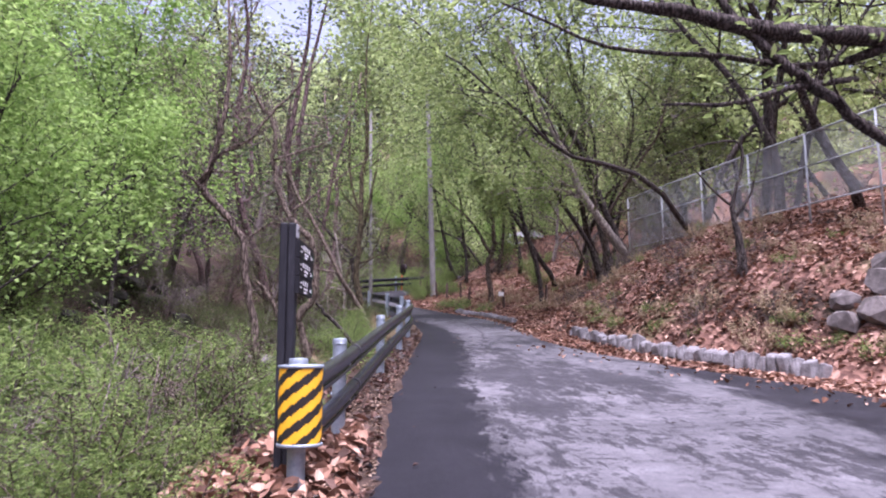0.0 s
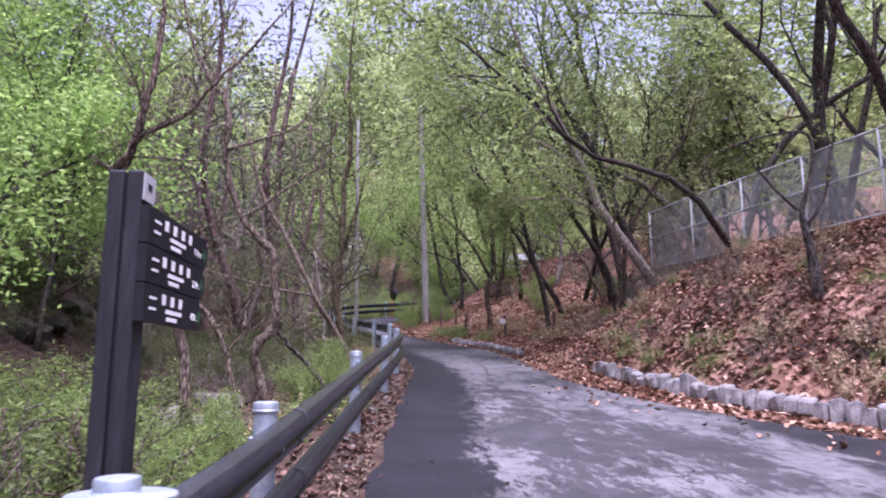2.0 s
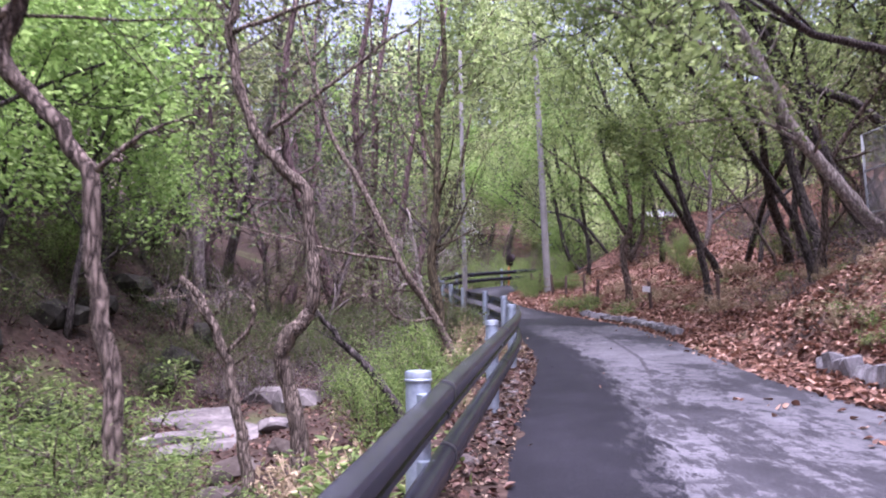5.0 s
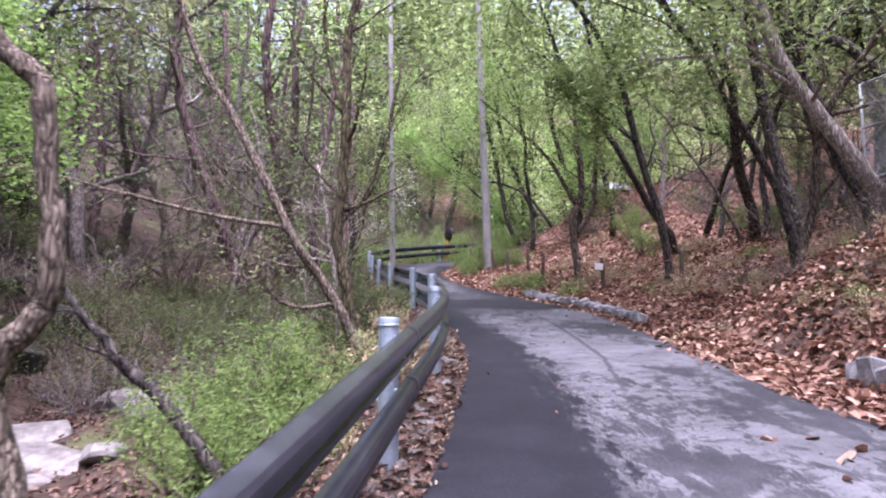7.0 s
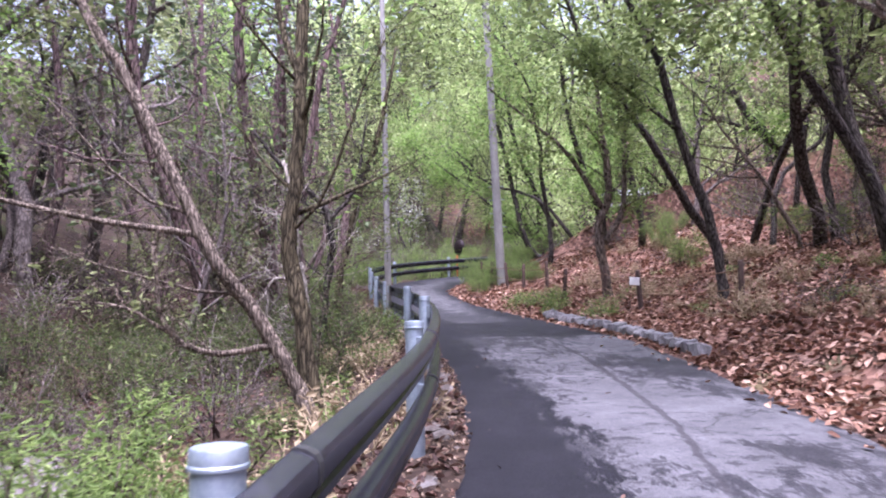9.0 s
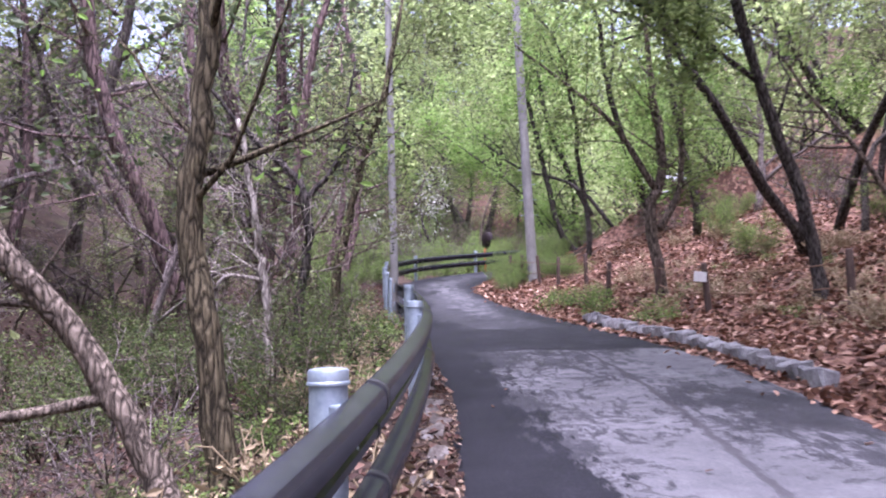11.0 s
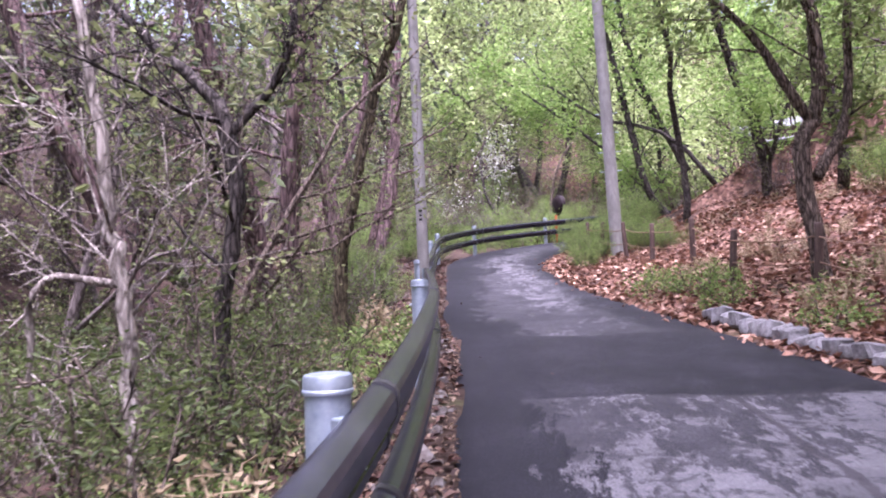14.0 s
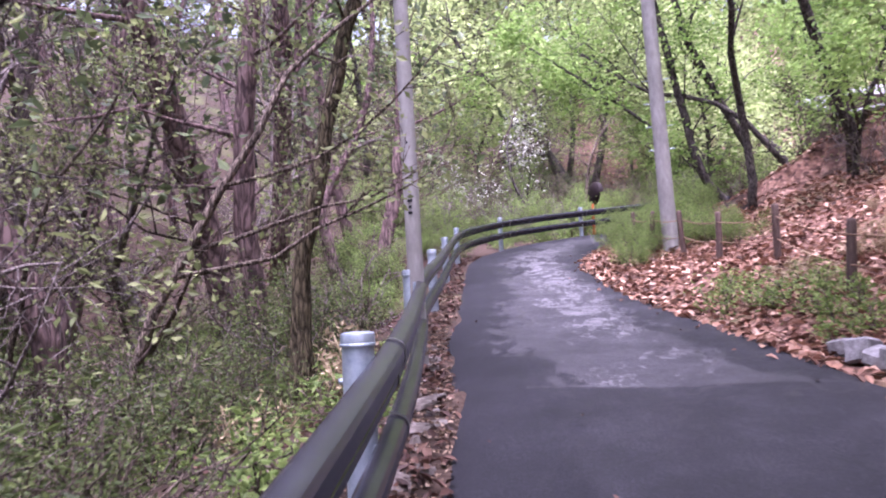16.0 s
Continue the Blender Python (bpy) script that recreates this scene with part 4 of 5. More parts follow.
    hero("dark tree with a crooked foot forking on the bank", 22, [ground_path([(6.1, 31.1, 3.0, 0.15), (6.05, 31.1, 3.6, 0.13), (5.9, 31.1, 5.0, 0.12), (6.18, 31.1, 5.6, 0.11), (6.2, 31.1, 6.66, 0.09), (6.1, 31.1, 7.7, 0.07), (6.0, 31, 9.5, 0.03)]),
          [(6.1, 31.1, 5.3, 0.08), (5.3, 31, 6.7, 0.06), (4.4, 31, 7.6, 0.04), (3.2, 31, 8.6, 0.02)], [(6.1, 31.1, 4.6, 0.08), (6.6, 31.2, 5.6, 0.07), (6.8, 31.3, 8, 0.04)]], BARK_BROWN, LEAF_FRESH, 3, 0.06, kids=(8, 5, 3), start=0.55, ratio=(0.3, 0.5, 0.5))
    hero("pair of dark leaning trunks with lime sprays over the bend", 27, [ground_path([(6.42, 43.3, 5.31, 0.13), (5.81, 43.3, 6.29, 0.12), (5.41, 43.3, 8.24, 0.11), (5.0, 43.3, 10.39, 0.1), (4.58, 43.3, 12.22, 0.08)]), [(7.08, 43.3, 6.74, 0.12), (6.41, 43.3, 8.17, 0.11), (5.66, 43.3, 9.98, 0.1), (5.26, 43.3, 12.16, 0.08), (5.08, 43.3, 13.62, 0.05)],
          [(4.98, 43.0, 7.15, 0.05), (3.68, 43.0, 8.28, 0.045), (2.19, 43.0, 9.44, 0.035), (1.17, 43.0, 10.23, 0.02)]], BARK_DARK, LEAF_LIME, 6, 0.07, kids=(8, 5, 3), start=0.3, ratio=(0.36, 0.5, 0.5), spread=0.25)
    hero("small crooked tree with an arching stem before the fence", 23, [ground_path([(8.2, 14, 3.3, 0.16), (8.1, 14, 4.0, 0.1), (8.05, 14, 4.4, 0.08), (8.33, 14, 5.15, 0.06), (8.3, 14, 5.75, 0.05), (7.7, 14, 5.74, 0.035), (6.9, 14, 5.5, 0.025), (6.2, 14, 5.17, 0.012)]),
          [(8.1, 14, 4.3, 0.05), (7.52, 14, 4.79, 0.035), (7.0, 14, 5.5, 0.02)], [(8.15, 14, 4.1, 0.05), (8.6, 14, 4.9, 0.04), (8.9, 14, 6.4, 0.02)]], BARK_DARK, LEAF_FRESH, 1, 0.04, slim=0.62, kids=(4, 4, 2), start=0.5, ratio=(0.2, 0.5, 0.5), keep=0.5)
    hero("big dark tree stretching boughs over the road", 24, [ground_path([(9.6, 7.6, 3.4, 0.25), (8.9, 7.0, 4.0, 0.22), (8.0, 6.5, 4.5, 0.19), (7.0, 6.2, 5.2, 0.15), (6.0, 6, 6.5, 0.1), (5.2, 6, 8, 0.05)]),
          [(8.0, 6.5, 4.4, 0.13), (6.5, 6.1, 4.35, 0.12), (5.18, 6, 4.39, 0.11), (3.8, 6, 4.42, 0.09), (3.02, 6, 4.56, 0.07), (2.2, 6, 4.62, 0.045), (1.4, 6.1, 4.9, 0.02)],
          [(8.6, 6.8, 3.5, 0.07), (6.4, 6.2, 3.0, 0.065), (5.08, 6, 3.34, 0.06), (4.4, 6, 3.85, 0.055), (3.8, 6, 4.3, 0.05), (3.2, 6.2, 5.2, 0.03)],
          [(5.2, 6, 4.3, 0.05), (4.5, 6.2, 4.15, 0.04), (3.6, 6.3, 4.25, 0.03), (2.44, 6.3, 4.3, 0.02), (1.4, 6.4, 4.75, 0.012)],
          [(4.9, 6.1, 4.0, 0.035), (4.13, 6, 3.84, 0.03), (3.5, 6, 3.66, 0.025), (2.81, 6, 3.62, 0.012)]],
         BARK_DARK, LEAF_FRESH, 2, 0.05, kids=(4, 4, 3), start=0.6, ratio=(0.22, 0.5, 0.5), keep=0.5)


stem_trees()


def proto_trees():
    """Kinds of tree to be set about the slopes."""
    kinds = {}

    def add(kind, seeds, height, r, bark_mat, leaf_mat, per, size, label, lean=0.12, **kw):
        spread, keep = kw.pop("spread", 0.22), kw.pop("keep", 1.0)
        for s in seeds:
            g = Grower(s, **kw)
            g.limb((0, 0, -0.3), (g.r.uniform(-lean, lean), g.r.uniform(-lean, lean), 1), height * g.r.uniform(0.85, 1.15), r * g.r.uniform(0.85, 1.15))
            t = make_tree(g, bark_mat, leaf_mat, per, size, label, s, group=kind, spread=spread, keep=keep)
            kinds.setdefault(kind, []).append(t)

    add("leafy slope trees", (101, 102, 103, 104), 10, 0.11, BARK_DARK, LEAF_FRESH, 7, 0.07, "slender dark-trunked tree with sparse fresh green leaves", 0.3, kids=(8, 6, 3), start=0.42, wob=0.2, spread=0.24)
    add("lime trees", (111, 112, 113), 7, 0.1, BARK_DARK, LEAF_LIME, 11, 0.07, "bushy tree in bright lime-green spring leaf", 0.2, kids=(10, 6, 3), start=0.12, wob=0.14, ratio=(0.5, 0.5, 0.5), spread=0.28)
    add("bare trees", (121, 122, 123), 9, 0.12, TWIG, LEAF_OLIVE, 1, 0.045, "bare grey-brown tree with fine tangled twigs", 0.2, kids=(12, 8, 5), start=0.12, ratio=(0.4, 0.5, 0.5), wob=0.16, keep=0.35)
    add("pines", (131, 132), 14, 0.17, BARK_PINE, NEEDLE, 4, 0.1, "tall pine with reddish bark and dead lower branches", 0.06, kids=(16, 4, 2), start=0.22, ratio=(0.16, 0.5, 0.5), angle=(60, 95), wob=0.1, spread=0.3, keep=0.3, thin=0.25)
    add("olive trees", (141, 142), 8, 0.1, BARK_BROWN, LEAF_OLIVE, 3, 0.055, "thin tree with dull olive young leaves", 0.1, kids=(9, 6, 3), start=0.2, ratio=(0.42, 0.5, 0.5), spread=0.25)
    add("blossom trees", (151,), 5, 0.09, BARK_DARK, BLOSSOM, 2, 0.05, "small tree with pale blossom", 0.2, kids=(9, 6, 3), start=0.2, ratio=(0.45, 0.5, 0.5))
    for kind, mat, label in (("far green woods", LEAF_HAZED, "distant hillside tree in pale green leaf"), ("far lime woods", LEAF_LIME, "distant hillside tree in bright spring green"), ("far dull woods", LEAF_OLIVE, "distant hillside tree with thin grey-olive leaves")):
        add(kind, (len(label) + 300, len(label) + 310), 11, 0.16, BARK_DARK, mat, 8, 0.13, label, 0.1, kids=(12, 7), start=0.2, ratio=(0.36, 0.5), spread=0.5, least=0.012)
    return kinds


KINDS = proto_trees()
used = {k: 0 for k in KINDS}


def set_tree(kind, x, y, rnd, scale=None, lean=0.0, lean_to=0.0):
    """Stands a tree of a kind on the land, leaning by so many degrees towards a bearing."""
    k = KINDS[kind][used[kind] % len(KINDS[kind])]
    m = Matrix.Translation((x, y, land_at(x, y) - 0.05)) @ Matrix.Rotation(radians(lean), 4, Vector((-math.sin(radians(lean_to)), math.cos(radians(lean_to)), 0))) @ Matrix.Rotation(rnd.uniform(0, math.tau), 4, 'Z')
    first = used[kind] < len(KINDS[kind])
    used[kind] += 1
    s = scale or rnd.uniform(0.8, 1.2)
    ob = k if first else copy_thing(k, m)
    ob.matrix_basis = m @ Matrix.Diagonal((s, s, s, 1))
    return ob


def plant_slopes():
    rnd = random.Random(7)

    def scatter(kind, n, x0, x1, y0, y1, gap, lean=0, lean_to=180, s0=0.8, s1=1.2, clear=2.2):
        got, tries = [], 0
        while len(got) < n and tries < n * 30:
            tries += 1
            x, y = rnd.uniform(x0, x1), rnd.uniform(y0, y1)
            if any((x - a) ** 2 + (y - b) ** 2 < gap * gap for a, b in got) or off_road(x, y)[0][0] < clear:
                continue
            got.append((x, y))
            set_tree(kind, x, y, rnd, rnd.uniform(s0, s1), rnd.uniform(0.3, 1) * lean, lean_to + rnd.uniform(-50, 50))

    # across the creek
    scatter("lime trees", 10, -16, -6.5, 10, 27, 2.4, 8, 0, 0.7, 1.05)
    scatter("bare trees", 4, -9, -3.5, 27, 36, 2.4, 6, 0, 0.7, 1.15, 1.6)
    scatter("bare trees", 8, -16, -6, 26, 48, 2.5, 6, 0, 1.0, 1.5)
    scatter("pines", 7, -10, -1.8, 33, 44, 2.2, 3, 0, 0.75, 1.05)
    scatter("pines", 5, -20, -8, 40, 55, 4, 3, 0, 0.9, 1.2)
    scatter("olive trees", 9, -7, -1.6, 24, 44, 1.8, 3, 0, 0.5, 0.85, 1.5)
    scatter("far lime woods", 26, -38, -13, 8, 50, 3.2, 4, 0, 0.7, 1.1)
    scatter("far dull woods", 22, -45, -9, 26, 70, 3.4, 4, 0, 0.8, 1.3)
    for x, y, k in ((-7.4, 15.5, 0.8), (-8.6, 18.5, 0.9), (-7.0, 21, 0.8), (-9.4, 13.5, 0.85), (-10, 22, 1.0), (-8.0, 12.0, 0.7), (-9.5, 25.5, 1.0)):
        set_tree("lime trees", x, y, rnd, k, 4, 0)
    for x, y, k in ((-8.0, 17.0, 1.0), (-8.3, 20.5, 1.05), (-7.9, 24.0, 1.0), (-8.4, 27.0, 1.05)):
        set_tree("lime trees", x, y, rnd, k, 6, 0)
    # beyond the bend
    scatter("lime trees", 5, -8, 14, 54, 66, 3, 5, 270, 0.8, 1.2)
    scatter("leafy slope trees", 3, -8, 16, 53, 66, 3, 5, 270, 0.8, 1.2)
    scatter("olive trees", 7, -5, 12, 52, 60, 2, 5, 270, 0.6, 1.0)
    scatter("far green woods", 14, -10, 22, 74, 96, 4, 3, 270, 2.0, 2.6)
    scatter("blossom trees", 2, -5, 2, 48, 58, 2.2, 5, 270, 0.7, 1.1)
    scatter("far green woods", 26, -30, 45, 60, 110, 4.5, 4, 270, 0.9, 1.5)
    scatter("far lime woods", 7, -20, 30, 58, 90, 5, 4, 270, 0.8, 1.3)
    scatter("far dull woods", 16, -25, 40, 64, 110, 5, 4, 270, 1.0, 1.5)
    for x, y, k in ((-1.85, 32.4, 1.0), (-2.6, 33.0, 1.1), (-1.75, 37.5, 1.1), (-3.6, 31.0, 1.1), (-6.4, 34, 1.25), (-4.2, 38.5, 1.2), (-3.9, 43.5, 1.2)):
        set_tree("pines", x, y, rnd, k, 1, 0)
    for x, y, k in ((-8.2, 31, 1.7), (-9.5, 37, 1.8), (-6.5, 45, 1.8), (-11, 33, 1.7)):
        set_tree("bare trees", x, y, rnd, k, 4, 0)
    for x, y, k in ((10.3, 20.2, 1.3), (9.6, 25.6, 1.35), (10.6, 29.5, 1.35), (8.6, 36.5, 1.1), (12.2, 23.5, 1.4), (11.6, 17.8, 1.3), (9.2, 31.2, 1.15), (8.4, 40.5, 1.2)):
        set_tree("leafy slope trees", x, y, rnd, k, rnd.uniform(7, 14), 180 + rnd.uniform(-30, 30))
    for x, y, k, a in ((9.4, 18.2, 0.9, 20), (8.7, 24.2, 0.9, 20), (12.4, 15.6, 1.2, 14)):
        set_tree("leafy slope trees", x, y, rnd, k, a, 180 + rnd.uniform(-25, 25))
    scatter("far green woods", 9, 17, 26, 12, 30, 2.6, 6, 180, 1.0, 1.4, 6)
    scatter("far green woods", 10, 8, 18, 50, 66, 3.0, 6, 200, 0.8, 1.1, 2.5)
    # the bank
    for x, y, k in ((12.6, 20.5, 1.3), (10.6, 33.0, 1.15)):
        set_tree("leafy slope trees", x, y, rnd, k, rnd.uniform(3, 8), 180 + rnd.uniform(-30, 30))
    scatter("leafy slope trees", 11, 10.5, 18, 18, 38, 2.0, 9, 180, 0.85, 1.2, 3.0)
    scatter("far green woods", 40, 15, 50, -4, 62, 3.4, 8, 180, 0.8, 1.2)
    scatter("far dull woods", 14, 14, 40, 0, 60, 4, 8, 180, 0.8, 1.2)
    scatter("olive trees", 8, 8, 16, 20, 44, 2.2, 8, 180, 0.6, 1.0, 2.4)
    scatter("leafy slope trees", 2, 6.4, 9.5, 39, 45, 1.4, 14, 170, 0.7, 0.95, 1.6)
    scatter("lime trees", 4, 7, 14, 39, 47, 2.5, 12, 180, 0.6, 0.9, 2.6)
    scatter("bare trees", 7, 9, 20, 22, 48, 3, 12, 180, 0.7, 1.0)


plant_slopes()


# ---- undergrowth ----
def proto_shrubs():
    kinds = {}

    def add(kind, seeds, stems, height, bark_mat, leaf_mat, per, size, label, category, tilt=0.6, **kw):
        spread, keep, wide = kw.pop("spread", 0.1), kw.pop("keep", 1.0), kw.pop("wide", 0.4)
        for s in seeds:
            g = Grower(s, **kw)
            for k in range(stems):
                a, q = math.tau * k / stems + g.r.uniform(-0.4, 0.4), g.r.uniform(0.1, tilt)
                g.limb((0.15 * math.cos(a), 0.15 * math.sin(a), -0.08), (q * math.cos(a), q * math.sin(a), 1), height * g.r.uniform(0.6, 1.15), 0.016 * height ** 0.5, 1)
            kinds.setdefault(kind, []).append(make_tree(g, bark_mat, leaf_mat, per, size, label, s, group=kind, spread=spread, category=category, twigs="branching", crown="foliage", keep=keep, wide=wide))

    add("green shrubs", (201, 202, 203), 9, 1.25, BARK_BROWN, LEAF_SHRUB, 15, 0.03, "dense feathery green shrub", "shrub", 0.9, wide=0.24, kids=(0, 6, 2), ratio=(0.5, 0.42, 0.5), spread=0.08)
    add("understory shrubs", (206, 207, 208), 8, 1.3, BARK_BROWN, LEAF_SHADED, 7, 0.03, "loose shrub with dull olive leaves, darkened in colour in place of shade", "shrub", 0.9, wide=0.34, kids=(0, 6, 2), ratio=(0.5, 0.42, 0.5), spread=0.11)
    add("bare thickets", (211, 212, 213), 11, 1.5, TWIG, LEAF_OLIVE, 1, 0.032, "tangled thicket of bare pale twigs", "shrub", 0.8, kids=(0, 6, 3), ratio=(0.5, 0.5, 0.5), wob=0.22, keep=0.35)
    add("saplings", (221, 222), 5, 1.6, BARK_BROWN, LEAF_SHADED, 3, 0.026, "young sapling with small olive-green leaves, darkened in colour in place of shade", "sapling", 0.5, kids=(0, 6, 3), ratio=(0.5, 0.42, 0.5), spread=0.09)
    add("low plants", (231, 232), 9, 0.42, BARK_BROWN, LEAF_SHRUB, 6, 0.032, "low clump of small green leaves on the bank", "plant", 1.1, kids=(0, 4), ratio=(0.5, 0.5), spread=0.06)
    add("dry clumps", (241, 242), 16, 0.5, DRY_GRASS, DRY_GRASS, 2, 0.035, "clump of dry brown stalks", "dry plant", 0.9, kids=(0, 3), ratio=(0.5, 0.4), spread=0.05)
    return kinds


KINDS.update(proto_shrubs())
used.update({k: 0 for k in KINDS if k not in used})


def plant_undergrowth():
    rnd = random.Random(21)

    def strew(kind, n, x0, x1, y0, y1, gap, s0, s1, d0=0.7, d1=99):
        got, tries = [], 0
        while len(got) < n and tries < n * 40:
            tries += 1
            x, y = rnd.uniform(x0, x1), rnd.uniform(y0, y1)
            d = off_road(x, y)[0][0]
            if d < d0 or d > d1 or any((x - a) ** 2 + (y - b) ** 2 < gap * gap for a, b in got):
                continue
            got.append((x, y))
            set_tree(kind, x, y, rnd, rnd.uniform(s0, s1), rnd.uniform(0, 8), rnd.uniform(0, 360))

    # creek side
    strew("green shrubs", 30, -6, -1.75, 5.4, 10.5, 0.6, 0.7, 1.1, 1.3)
    strew("saplings", 8, -4, -1.6, 5.6, 9, 0.8, 0.7, 1.0, 1.5)
    strew("bare thickets", 7, -7, -4.0, 11, 15.5, 0.9, 0.7, 1.1, 3)
    strew("green shrubs", 20, -8, -3.2, 8.5, 15, 0.9, 1.1, 1.6, 3.0)
    strew("green shrubs", 16, -3.6, -0.5, 9.2, 12.6, 0.55, 0.5, 0.8, 1.1)
    strew("green shrubs", 7, -0.4, 0.6, 15.2, 17.4, 0.45, 0.6, 0.85, 1.2, 1.9)
    strew("understory shrubs", 9, -9, -0.8, 25, 34, 1.4, 0.7, 1.2, 2.2)
    strew("green shrubs", 9, -9, -4.5, 8, 16, 1.3, 0.8, 1.3, 4)
    strew("green shrubs", 11, -3, 0.2, 31, 46, 1.0, 0.6, 0.95, 1.0, 3.6)
    strew("green shrubs", 10, -14, -7, 8, 34, 1.8, 1.1, 1.8, 6)
    strew("bare thickets", 14, -5, -1.6, 5.2, 9.5, 0.8, 0.7, 1.15, 1.4)
    strew("bare thickets", 13, -5, 0.4, 21, 33, 0.9, 0.6, 1.0, 1.25)
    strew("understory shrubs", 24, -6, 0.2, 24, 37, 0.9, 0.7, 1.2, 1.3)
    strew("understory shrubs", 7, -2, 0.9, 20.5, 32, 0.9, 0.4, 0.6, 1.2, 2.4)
    strew("low plants", 12, -1.5, 1.2, 14, 33, 0.7, 0.6, 1.0, 0.9, 1.7)
    strew("dry clumps", 24, -2, 1.3, 12, 34, 0.5, 0.6, 1.2, 0.62, 2.2)
    strew("bare thickets", 7, -12, -5, 18, 40, 1.6, 1.1, 1.6, 5)
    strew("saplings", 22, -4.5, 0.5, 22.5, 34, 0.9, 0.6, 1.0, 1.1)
    strew("saplings", 6, -4, -1.2, 7, 14, 1.2, 0.6, 0.9, 1.6)
    strew("low plants", 10, -4, 0.6, 8, 14, 0.9, 0.8, 1.3, 0.75, 3.5)
    strew("low plants", 9, -3, 0.6, 25, 33, 0.9, 0.8, 1.3, 0.75, 3.5)
    strew("understory shrubs", 22, -9, -5.0, 15, 27, 0.9, 0.5, 0.9, 5)
    # beyond the bend
    strew("green shrubs", 14, -6, 10, 48.5, 56, 1.2, 0.7, 1.2, 1.0, 6)
    strew("bare thickets", 14, -6, 13, 49, 62, 1.4, 1.0, 1.7, 1.4, 14)
    strew("green shrubs", 44, -9, 14, 50, 64, 1.2, 0.8, 1.7, 1.2, 16)
    strew("saplings", 26, -8, 13, 49.5, 62, 1.2, 1.0, 1.8, 1.2, 14)
    strew("low plants", 40, -6, 12, 47.5, 57, 0.7, 1.0, 2.0, 0.9, 8)
    # the bank
    strew("low plants", 11, 5, 9, 9, 18, 0.6, 0.45, 0.85, 1.05, 1.7)
    strew("low plants", 6, 3.5, 7, 28.5, 34, 0.6, 0.8, 1.2, 0.5, 1.1)
    strew("low plants", 24, 5, 12, 10, 36, 0.8, 0.4, 0.9, 1.2, 6)
    strew("dry clumps", 80, 4.5, 12, 8, 37, 0.5, 0.5, 1.1, 1.0, 6)
    strew("bare thickets", 16, 5.5, 9.5, 11, 24, 0.7, 0.3, 0.5, 1.3, 4)
    strew("bare thickets", 6, 6.8, 10, 16.5, 24, 0.8, 0.6, 1.0, 2.4, 5)
    strew("bare thickets", 12, 7.5, 16, 18, 42, 1.8, 0.8, 1.3, 3.2)
    strew("green shrubs", 6, 3.2, 6, 37.5, 43.5, 0.7, 0.35, 0.6, 0.6, 3)
    for x, y, k in ((3.5, 42.0, 0.6), (3.9, 41.2, 0.65), (4.3, 42.6, 0.75), (4.6, 40.6, 0.7), (3.35, 43.0, 0.6), (4.9, 43.6, 0.8), (5.6, 44.6, 0.8)):
        set_tree("green shrubs", x, y, rnd, k)
    strew("green shrubs", 10, 8, 18, 26, 46, 2.0, 0.6, 1.0, 4.5)
    strew("green shrubs", 16, 3.0, 6.5, 38.5, 44.5, 0.55, 0.55, 0.85, 0.5, 2.8)
    strew("green shrubs", 26, 6.5, 17, 43.5, 66, 1.2, 1.2, 2.2, 1.6)
    strew("saplings", 16, 6.5, 16, 41, 60, 1.3, 1.2, 2.0, 2.0)


plant_undergrowth()


# ---- stones, rocks, footing ----
def stone_mesh(seed, mat, sx, sy, sz, n=22):
    rnd = random.Random(seed)
    bm = bmesh.new()
    for _ in range(n):
        v = Vector((rnd.gauss(0, 1), rnd.gauss(0, 1), rnd.gauss(0, 1))).normalized()
        k = max(abs(v.x), abs(v.y), abs(v.z)) ** -0.55
        bm.verts.new((v.x * k * sx / 2, v.y * k * sy / 2, v.z * k * sz / 2))
    out = bmesh.ops.convex_hull(bm, input=bm.verts)
    bmesh.ops.delete(bm, geom=[g for g in out["geom_interior"] + out["geom_unused"] if isinstance(g, bmesh.types.BMVert)], context='VERTS')
    me = bpy.data.meshes.new("stone")
    bm.to_mesh(me)
    bm.free()
    me.materials.append(mat)
    return me


def block_mesh(seed, sx, sy, sz):
    """A rough-hewn block with knocked-off corners, its long side along x."""
    rnd = random.Random(seed)
    bm = box_bm(sx, sy, sz)
    for v in bm.verts:
        v.co += Vector((rnd.uniform(-0.22, 0.2) * sx, rnd.uniform(-0.16, 0.16) * sy, rnd.uniform(-0.22, 0.16) * sz))
    bmesh.ops.bevel(bm, geom=bm.edges[:], offset=min(sx, sz) * 0.13, segments=1, affect='EDGES', profile=0.5)
    me = bpy.data.meshes.new("stone")
    bm.to_mesh(me)
    bm.free()
    me.materials.append(STONE)
    return me


